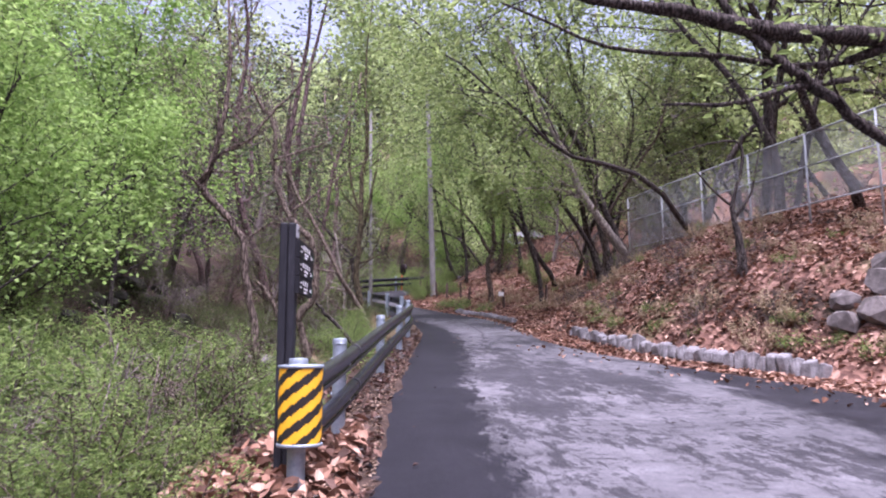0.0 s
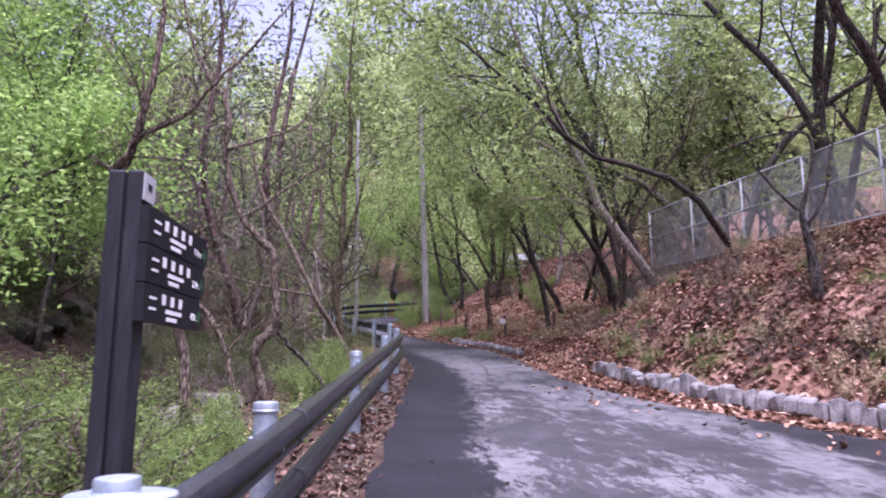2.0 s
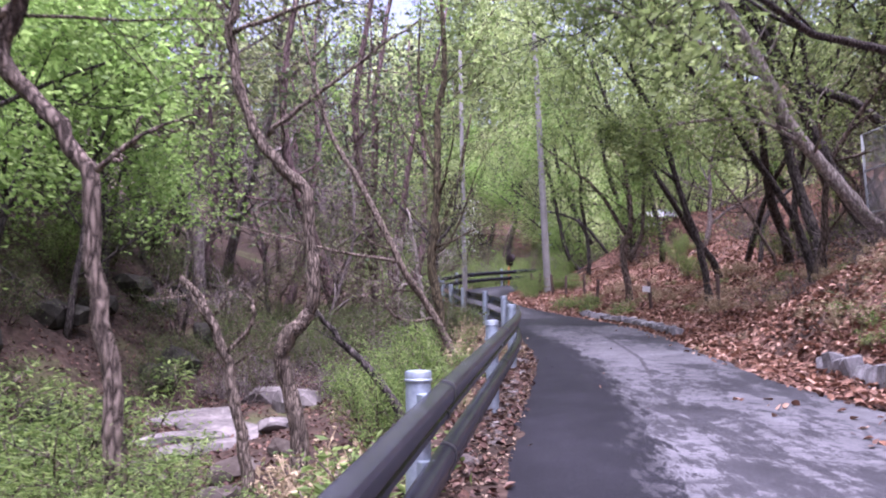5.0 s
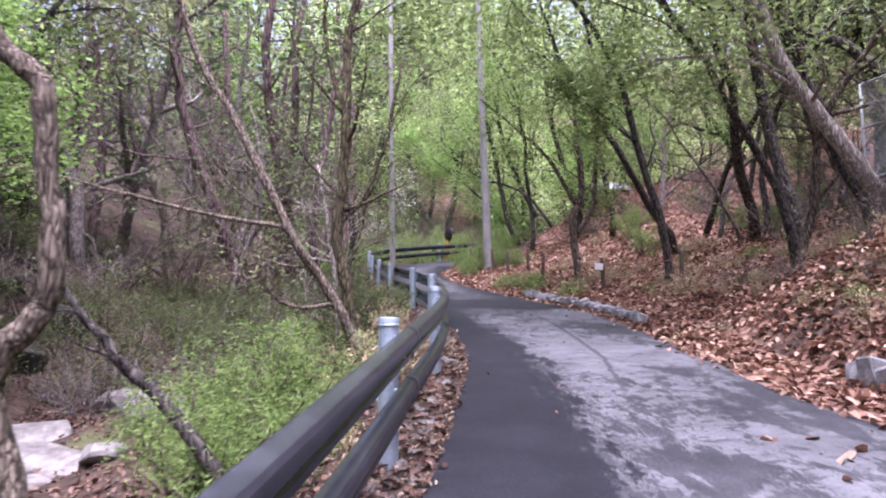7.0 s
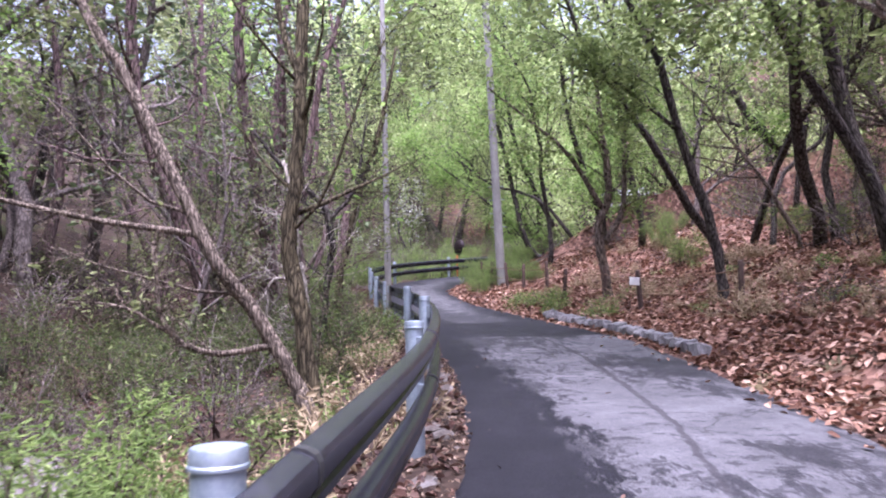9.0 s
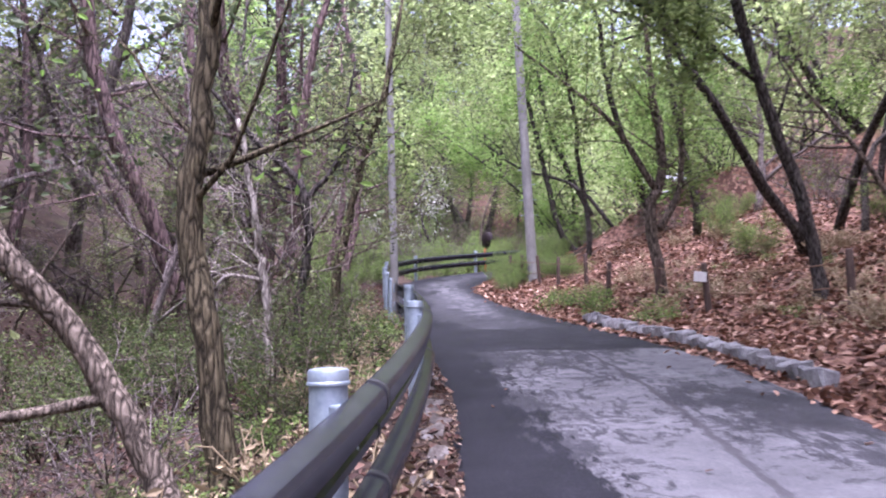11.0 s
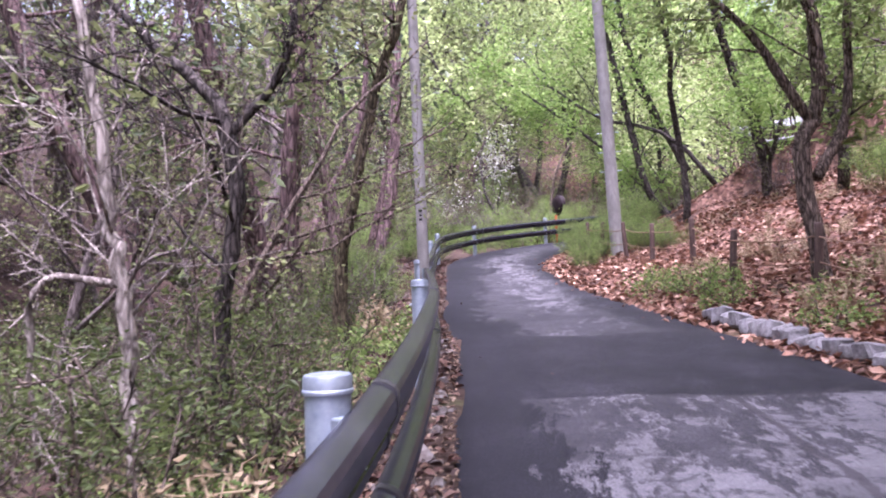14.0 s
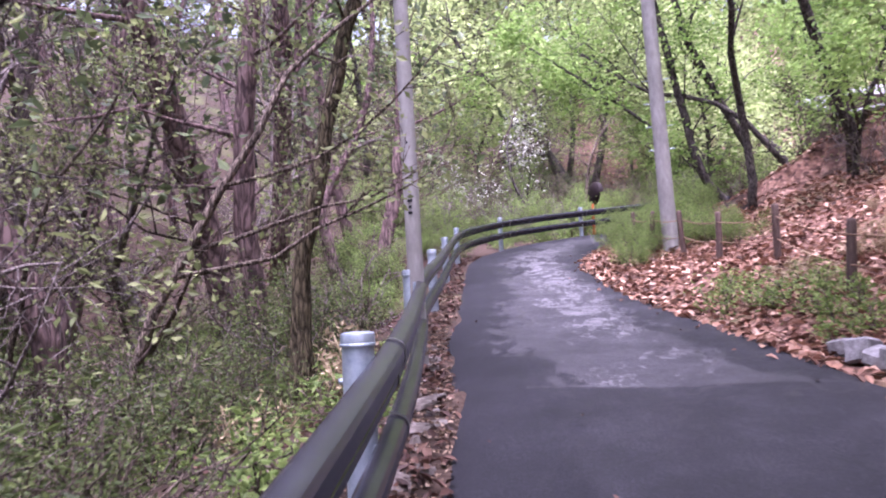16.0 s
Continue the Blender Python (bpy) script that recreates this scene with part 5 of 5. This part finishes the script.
def build_edging(y0, y1, off, wide, rows, tall, label):
    """Courses of hewn stones set against the bank, each course stepped back."""
    rnd = random.Random(int(y0))
    row = thing("stone_edging", label, "edging", kind="structure")
    kinds = [block_mesh(300 + k, wide * rnd.uniform(0.85, 1.1), 0.2, tall * rnd.uniform(0.9, 1.15)) for k in range(8)]
    idx = [i for i in range(len(RIGHT)) if y0 <= RIGHT[i][1] <= y1 and RIGHT[i][0] < 9]
    for course in range(rows):
        line = along([Vector((*(RIGHT[i] - SIDE[i] * (off + 0.07 * course)), 0)) for i in idx], wide * 1.03)
        for k, (p, q) in enumerate(zip(line, line[1:])):
            c = p.lerp(q, 0.5 + 0.5 * (course % 2)) if k + 2 < len(line) else p.lerp(q, 0.5)
            turn = math.atan2(q.y - p.y, q.x - p.x)
            z = float(road_z(c.y)) + tall * (0.33 + 0.98 * course) + rnd.uniform(-0.035, 0.035)
            m = Matrix.Translation((c.x, c.y, z)) @ Euler((rnd.gauss(-0.12, 0.07), rnd.gauss(0, 0.12), turn + rnd.gauss(0, 0.1) + math.pi * rnd.randrange(2))).to_matrix().to_4x4() @ Matrix.Diagonal((rnd.uniform(0.8, 1.08), 1, rnd.uniform(0.68, 1.1), 1))
            child("stone", kinds[rnd.randrange(8)], row, "", m)


build_edging(10.4, 18.0, 0.8, 0.21, 1, 0.36, "low wall of rough grey stones under the leafy bank")
build_edging(23.2, 30.8, 0.26, 0.22, 1, 0.22, "low row of pale broken stones along the road")


def build_rocks():
    rnd = random.Random(77)

    def rock(x, y, sx, sy, sz, seed, label, mat=ROCK, up=0.2):
        me = stone_mesh(seed, mat, sx, sy, sz, 34)
        me.name = "rock"
        ob = tagged(new("rock", me), label, "rock")
        ob.matrix_basis = Matrix.Translation((x, y, land_at(x, y) + sz * up)) @ Euler((rnd.gauss(0, 0.12), rnd.gauss(0, 0.12), rnd.uniform(0, 6))).to_matrix().to_4x4()

    for k, (x, y, a, b, c) in enumerate(((-2.0, 15.9, 0.8, 0.5, 0.26), (-2.9, 16.3, 0.9, 0.55, 0.22), (-3.6, 17.0, 0.9, 0.5, 0.22), (-1.75, 14.8, 0.6, 0.5, 0.24), (-1.6, 16.6, 0.45, 0.35, 0.3), (-2.3, 7.2, 1.2, 0.9, 0.3), (-3.0, 7.9, 1.3, 1.0, 0.3), (-3.8, 7.4, 1.3, 1.0, 0.3))):
        rock(x, y, a, b, c, 400 + k, "flat pale slab of rock in the dry creek bed", SLAB, 0.12)
    for k, (x, y, a, b, c) in enumerate(((-3.2, 18.4, 2.2, 0.6, 0.2), (-3.6, 18.9, 2.4, 0.6, 0.24), (-3.3, 19.5, 2.2, 0.7, 0.24), (-2.5, 19.4, 1.1, 0.6, 0.3), (-2.6, 21.4, 1.0, 0.8, 0.6), (-3.4, 22.3, 1.2, 0.9, 0.5), (-4.3, 20.4, 1.8, 0.9, 0.3))):
        rock(x, y, a, b, c, 460 + k, "brown layered rock ledge across the creek bed", ROCK, 0.16)
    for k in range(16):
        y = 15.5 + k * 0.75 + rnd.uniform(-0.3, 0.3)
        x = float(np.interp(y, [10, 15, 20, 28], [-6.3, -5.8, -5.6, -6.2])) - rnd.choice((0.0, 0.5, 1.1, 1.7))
        rock(x, y, rnd.uniform(0.6, 1.3), rnd.uniform(0.5, 1.0), rnd.uniform(0.3, 0.75), 480 + k, "dark rock jutting from the far bank of the creek, shade included in its colour", SHADED_ROCK, 0.15)
    for k, (x, y, a) in enumerate(((8.25, 11.0, 0.55), (8.6, 10.6, 0.7), (8.55, 11.35, 0.5), (9.0, 10.3, 0.7), (9.0, 10.9, 0.65), (9.4, 10.5, 0.7), (8.75, 10.1, 0.5), (9.3, 11.2, 0.5))):
        rock(x, y, a, a * 0.9, a * 0.85, 440 + k, "grey boulder of a rough retaining wall in the bank", ROCK, 0.1)


build_rocks()


def build_footing():
    """Broken concrete and stones under the rail."""
    rnd = random.Random(5)
    foot = thing("broken_footing", "broken pale concrete footing along the rail", "footing", kind="structure")
    kinds = [stone_mesh(500 + k, CONCRETE_OLD, 0.34, 0.24, 0.12) for k in range(5)]
    for k in range(150):
        i = rnd.randrange(len(LEFT))
        y = LEFT[i][1]
        if not (5 < y < 30) or rnd.random() > 0.35 + 0.65 * (y > 16):
            continue
        p = LEFT[i] + SIDE[i] * rnd.uniform(0.05, 0.32)
        s = rnd.choice((0.25, 0.35, 0.45, 0.6, 0.9))
        child("stone", kinds[rnd.randrange(5)], foot, "", Matrix.Translation((p[0], p[1] + rnd.uniform(-0.2, 0.2), land_at(*p) - 0.005)) @ Euler((rnd.gauss(0, 0.3), rnd.gauss(0, 0.3), rnd.uniform(0, 6.28))).to_matrix().to_4x4() @ Matrix.Diagonal((s, s, s, 1)))


build_footing()


# ---- mesh fence on the bank ----
def build_fence():
    f = thing("mesh_fence", "grey steel wire-mesh fence climbing the bank", "fence")
    a, b, n, tall = Vector((9.25, 22.7, 0)), Vector((11.75, 9.5, 0)), 7, 1.85
    feet = []
    for k in range(n + 1):
        p = a.lerp(b, k / n)
        p.z = 4.5 + 0.1 * k / n
        feet.append(p)
        V, F = [], []
        tube(V, F, [p + Vector((0, 0, -0.9)), p + Vector((0, 0, tall))], [0.026, 0.026], 8)
        child("post", mesh_of("post", V, F, FENCE_GREY, True), f)
    for p, q in zip(feet, feet[1:]):
        for h, r in ((tall - 0.02, 0.024), (tall * 0.56, 0.02), (0.12, 0.02)):
            V, F = [], []
            tube(V, F, [p + Vector((0, 0, h)), q + Vector((0, 0, h))], [r, r], 6)
            child("rail", mesh_of("rail", V, F, FENCE_GREY, True), f)
        V, F, w, step = [], [], (q - p).length, 0.06
        m = int((w + tall) / step)
        for k in range(m):
            for way in (0, 1):
                u0 = k * step - tall
                lo, hi = max(0, -u0), min(tall - 0.1, w - u0)
                if hi - lo < 0.05:
                    continue
                ends = []
                for h in (lo, hi):
                    u = (u0 + h) / w
                    u = 1 - u if way else u
                    ends.append(p.lerp(q, u) + Vector((0, 0, 0.1 + h)))
                tube(V, F, ends, [0.0034, 0.0034], 3, False)
        child("wire_mesh", mesh_of("wire_mesh", V, F, FENCE_GREY), f, "grey diamond wire mesh")


build_fence()


# ---- poles, mirror, rope fence, shed ----
def build_poles():
    z = land_at(0.64, 30.5)
    V, F = lathe([(0.085, -0.6), (0.082, 0.0), (0.075, 3.0), (0.06, 9.0), (0.05, 9.02)], 18)
    p = thing("slim_pole", "slim pale concrete pole beside the guardrail", "pole", pose(0.64, 30.5, z, 0, -0.6, 0))
    child("shaft", mesh_of("shaft", V, F, CONCRETE, True), p)
    for h, w in ((1.62, 0.05), (1.56, 0.03), (1.5, 0.04), (2.2, 0.015)):
        part("marking", box_bm(w, 0.004, 0.028, Matrix.Translation((0.0, -0.083, h)), 0), BLACK_PANEL, p, "dark stencil mark")
    z = land_at(4.3, 39.0)
    V, F = lathe([(0.17, -0.8), (0.165, 0.0), (0.15, 4.0), (0.115, 12), (0.1, 12.05)], 18)
    p = thing("utility_pole", "tall grey concrete utility pole on the bank", "pole", pose(4.3, 39.0, z, 0, -1.6, 0))
    child("shaft", mesh_of("shaft", V, F, CONCRETE, True), p)
    for h in (2.1, 2.6, 3.1, 3.6):
        V, F = [], []
        tube(V, F, [Vector((-0.28, 0, h)), Vector((0.28, 0, h))], [0.011, 0.011], 6)
        child("step_bolt", mesh_of("step_bolt", V, F, STEEL), p)


build_poles()


def build_mirror():
    x, y = 3.2, 49.35
    z = land_at(x, y)
    m = thing("traffic_mirror", "round convex traffic mirror on an orange post, seen from behind", "mirror", pose(x, y, z, 0, 0, -62))
    V, F = lathe([(0.045, -0.4), (0.045, 1.31), (0.04, 1.33)], 12)
    child("post", mesh_of("post", V, F, ORANGE, True), m, "orange steel post")
    part("bracket", box_bm(0.05, 0.09, 0.3, Matrix.Translation((0, 0.02, 1.43)), 0.004), MIRROR_BACK, m)
    V, F = lathe([(0.1, -0.09), (0.25, -0.075), (0.38, -0.03), (0.4, 0.0), (0.4, 0.03)], 28)
    child("back", mesh_of("back", V, F, MIRROR_BACK, True), m, "dark mirror back", pose(0, 0.08, 1.7, -90, 0, 0))
    V, F = [], []
    n = 14
    for k in range(n + 1):
        w = math.pi * k / n
        for yy, r in ((-0.02, 0.405), (0.14, 0.412), (0.14, 0.422), (-0.02, 0.415)):
            V.append((r * math.cos(w), yy + 0.08, 1.7 + r * math.sin(w)))
    F = [(k * 4 + j, k * 4 + (j + 1) % 4, k * 4 + 4 + (j + 1) % 4, k * 4 + 4 + j) for k in range(n) for j in range(4)]
    child("hood", mesh_of("hood", V, F, MIRROR_BACK), m, "dark visor over the mirror")
    gm, gn, gl, gb = material("mirror_face", 0.03, 1.0)
    gb.inputs["Base Color"].default_value = (0.85, 0.87, 0.88, 1)
    V, F = lathe([(0.385, 0.0), (0.3, 0.03), (0.15, 0.055), (0.02, 0.062)], 28)
    child("mirror_face", mesh_of("mirror_face", V, F, gm, True), m, "convex mirror face", pose(0, 0.115, 1.7, -90, 0, 0))


build_mirror()


def build_rope_fence():
    f = thing("rope_fence", "low fence of dark weathered wooden posts with rope on the bank", "fence")
    V, F = lathe([(0.055, -0.5), (0.058, 0.0), (0.055, 0.5), (0.052, 0.82), (0.045, 0.86)], 9)
    me = mesh_of("post", V, F, POST_WOOD, True)
    spots = [(7.3, 26.4), (6.12, 28.6), (5.9, 30.75), (5.2, 32.2), (5.25, 35.0), (4.75, 36.6), (4.4, 38.1), (3.95, 39.2), (3.7, 40.4)]
    rnd = random.Random(3)
    tops = []
    for x, y in spots:
        z = land_at(x, y)
        child("post", me, f, "", pose(x, y, z, rnd.gauss(0, 2), rnd.gauss(0, 2), rnd.uniform(0, 90)))
        tops.append(Vector((x, y, z + 0.68)))
    for a, b in zip(tops, tops[1:]):
        for drop in (0.0, 0.34):
            V, F = [], []
            tube(V, F, [a.lerp(b, t / 8) - Vector((0, 0, drop + 0.2 * (t / 8) * (1 - t / 8))) for t in range(9)], [0.01] * 9, 5)
            child("rope", mesh_of("rope", V, F, ROPE, True), f)
    x, y = spots[1]
    part("notice", box_bm(0.24, 0.012, 0.17, pose(x - 0.14, y - 0.075, land_at(x, y) + 0.62, 0, 4, 14), 0.003), WHITE, f, "small white notice board")


build_rope_fence()


def build_shed():
    x, y = 11.6, 47.5
    z = land_at(x, y)
    s = thing("shed", "low dark hut with a pale sloping roof among the trees", "shed", pose(x, y, z, 0, 0, 12))
    part("wall", box_bm(2.6, 2.0, 3.7, Matrix.Translation((0, 0, 1.35)), 0.01), POST_WOOD, s)
    part("roof", box_bm(3.0, 2.5, 0.1, pose(0, 0, 3.3, 24, -9, 0), 0.01), ROOF, s, "pale sheet roof")


build_shed()


def verge_rubble():
    """Crumbled concrete along the foot of the rail posts."""
    rnd = random.Random(77)
    V, F = [], []
    while len(V) < 5000:
        y = rnd.uniform(5, 34)
        x = rnd.uniform(-1.5, 2.2)
        d, left, z = off_road(x, y)
        if not left[0] or not 0.08 < d[0] < 0.5 or rnd.random() > 0.25 + 0.9 * (math.sin(y * 1.3) + math.sin(y * 0.47 + 1)) / 2 + 0.25 * (y > 22):
            continue
        r = rnd.choice((0.012, 0.018, 0.025, 0.035, 0.05))
        k, c = len(V), Vector((x, y, land_at(x, y) + r * 0.2))
        a = rnd.uniform(0, 6.3)
        for j in range(5):
            w = a + j * math.tau / 5
            q = r * rnd.uniform(0.7, 1.3)
            V.append((c.x + q * math.cos(w), c.y + q * math.sin(w), c.z - r * 0.5))
        for j in range(5):
            w = a + j * math.tau / 5 + 0.2
            q = r * rnd.uniform(0.4, 0.85)
            V.append((c.x + q * math.cos(w), c.y + q * math.sin(w), c.z + r * rnd.uniform(0.2, 0.6)))
        F += [(k + j, k + (j + 1) % 5, k + 5 + (j + 1) % 5, k + 5 + j) for j in range(5)] + [tuple(range(k + 5, k + 10))]
    tagged(new("rubble", mesh_of("rubble", V, F, CONCRETE_OLD)), "crumbled pale concrete bits along the verge", "rubble", kind="stuff")


verge_rubble()


# ---- fallen leaves ----
def leaf_litter(name, label, xs, ys, size, rnd, lift=0.02, tilt=0.45, mat=LITTER):
    xs, ys = np.array(xs), np.array(ys)
    n = len(xs)
    c = np.stack([xs, ys, land(xs, ys) + lift * rnd.uniform(0.3, 1.6, n)], 1)
    d = off_road(xs, ys)[0]
    c[:, 2] = np.where(d < 0.0, road_z(ys) + np.where(d > -0.15, -0.004, 0.016), c[:, 2])
    a = rnd.uniform(0, math.tau, n)
    u = np.stack([np.cos(a), np.sin(a), rnd.normal(0, tilt, n)], 1)
    u /= np.linalg.norm(u, axis=1)[:, None]
    w = np.stack([-np.sin(a), np.cos(a), rnd.normal(0, tilt, n)], 1)
    w /= np.linalg.norm(w, axis=1)[:, None]
    nrm = np.cross(u, w)
    s = (size * rnd.uniform(0.55, 1.35, n))[:, None]
    k = s * rnd.uniform(0.1, 0.55, (n, 1))
    V = np.stack([c - u * s - nrm * k * 0.3, c - u * s * 0.25 - w * s * 0.6 + nrm * k, c + u * s * 0.5 - w * s * 0.46 + nrm * k * 0.8, c + u * s * 1.05 + nrm * k * 0.3, c + u * s * 0.5 + w * s * 0.46 + nrm * k * 0.8, c - u * s * 0.25 + w * s * 0.6 + nrm * k], 1).reshape(-1, 3)
    F = [f for i in range(0, 6 * n, 6) for f in ((i, i + 1, i + 2, i + 3), (i, i + 3, i + 4, i + 5))]
    tagged(new(name, mesh_of(name, V.tolist(), F, mat)), label, "leaf litter", kind="stuff")


def strew_leaves():
    rnd = np.random.RandomState(31)
    n = 190000
    x, y = rnd.uniform(2.3, 15, n), rnd.uniform(3, 46, n)
    d, left, z = off_road(x, y)
    thick = np.interp(d, [-0.5, -0.15, 0.0, 0.3, 1.0, 5, 9, 12], [0, 0.03, 0.5, 1, 0.9, 0.7, 0.3, 0]) * (~left)
    thick = np.maximum(thick, 0.025 * (d > -1.4) * (y < 16) * (~left))
    thick = thick * np.clip(0.8 + 0.5 * waves(x, y, 2.0, 17), 0.3, 1) * np.interp(y, [3, 30, 46], [1, 1, 0.6])
    k = rnd.rand(n) < thick
    leaf_litter("leaf_litter", "thick rust-brown fallen leaves on the bank", x[k], y[k], 0.056, rnd, 0.03)
    n = 90000
    x, y = rnd.uniform(-8, 2.2, n), rnd.uniform(3, 44, n)
    d, left, z = off_road(x, y)
    thick = np.interp(d, [-0.06, 0.0, 0.04, 0.7, 1.2, 3, 6, 9], [0, 0.5, 1.0, 0.95, 0.5, 0.5, 0.9, 0.3]) * left
    thick = thick * np.clip(0.65 + 0.6 * waves(x, y, 1.7, 19), np.where(d < 0.6, 0.5, 0.08), 1)
    k = rnd.rand(n) < thick
    leaf_litter("verge_leaves", "brown fallen leaves on the verge under the guardrail", x[k], y[k], 0.04, rnd, 0.02, 0.45, LITTER_DAMP)
    n = 90000
    x, y = rnd.uniform(-1.2, 2.2, n), rnd.uniform(4, 36, n)
    d, left, z = off_road(x, y)
    k = left & (d > -0.03) & (d < 0.75) & (rnd.rand(n) < np.clip(0.62 + 0.5 * waves(x, y, 1.1, 23), 0.15, 1))
    leaf_litter("verge_straw", "mat of dry straw and crumbled leaves beside the asphalt", x[k], y[k], 0.02, rnd, 0.014, 0.4, STRAW)
    n = 1500
    x, y = rnd.uniform(-1.6, 0.1, n), rnd.uniform(3.8, 7.6, n)
    k = off_road(x, y)[0] > 0.12
    leaf_litter("leaf_heap", "heap of rust-brown leaves round the end post", x[k], y[k], 0.07, rnd, 0.07, 0.6)
    n = 520
    x, y = rnd.uniform(0.5, 6.5, n), rnd.uniform(5, 44, n)
    d = off_road(x, y)[0]
    k = (d < -0.05) & (rnd.rand(n) < np.interp(d, [-2.2, -0.6, 0], [0.05, 0.12, 0.8]))
    leaf_litter("stray_leaves", "a few stray leaves scattered on the asphalt", x[k], y[k], 0.026, rnd, 0.01, 0.3, LITTER_DAMP)


strew_leaves()
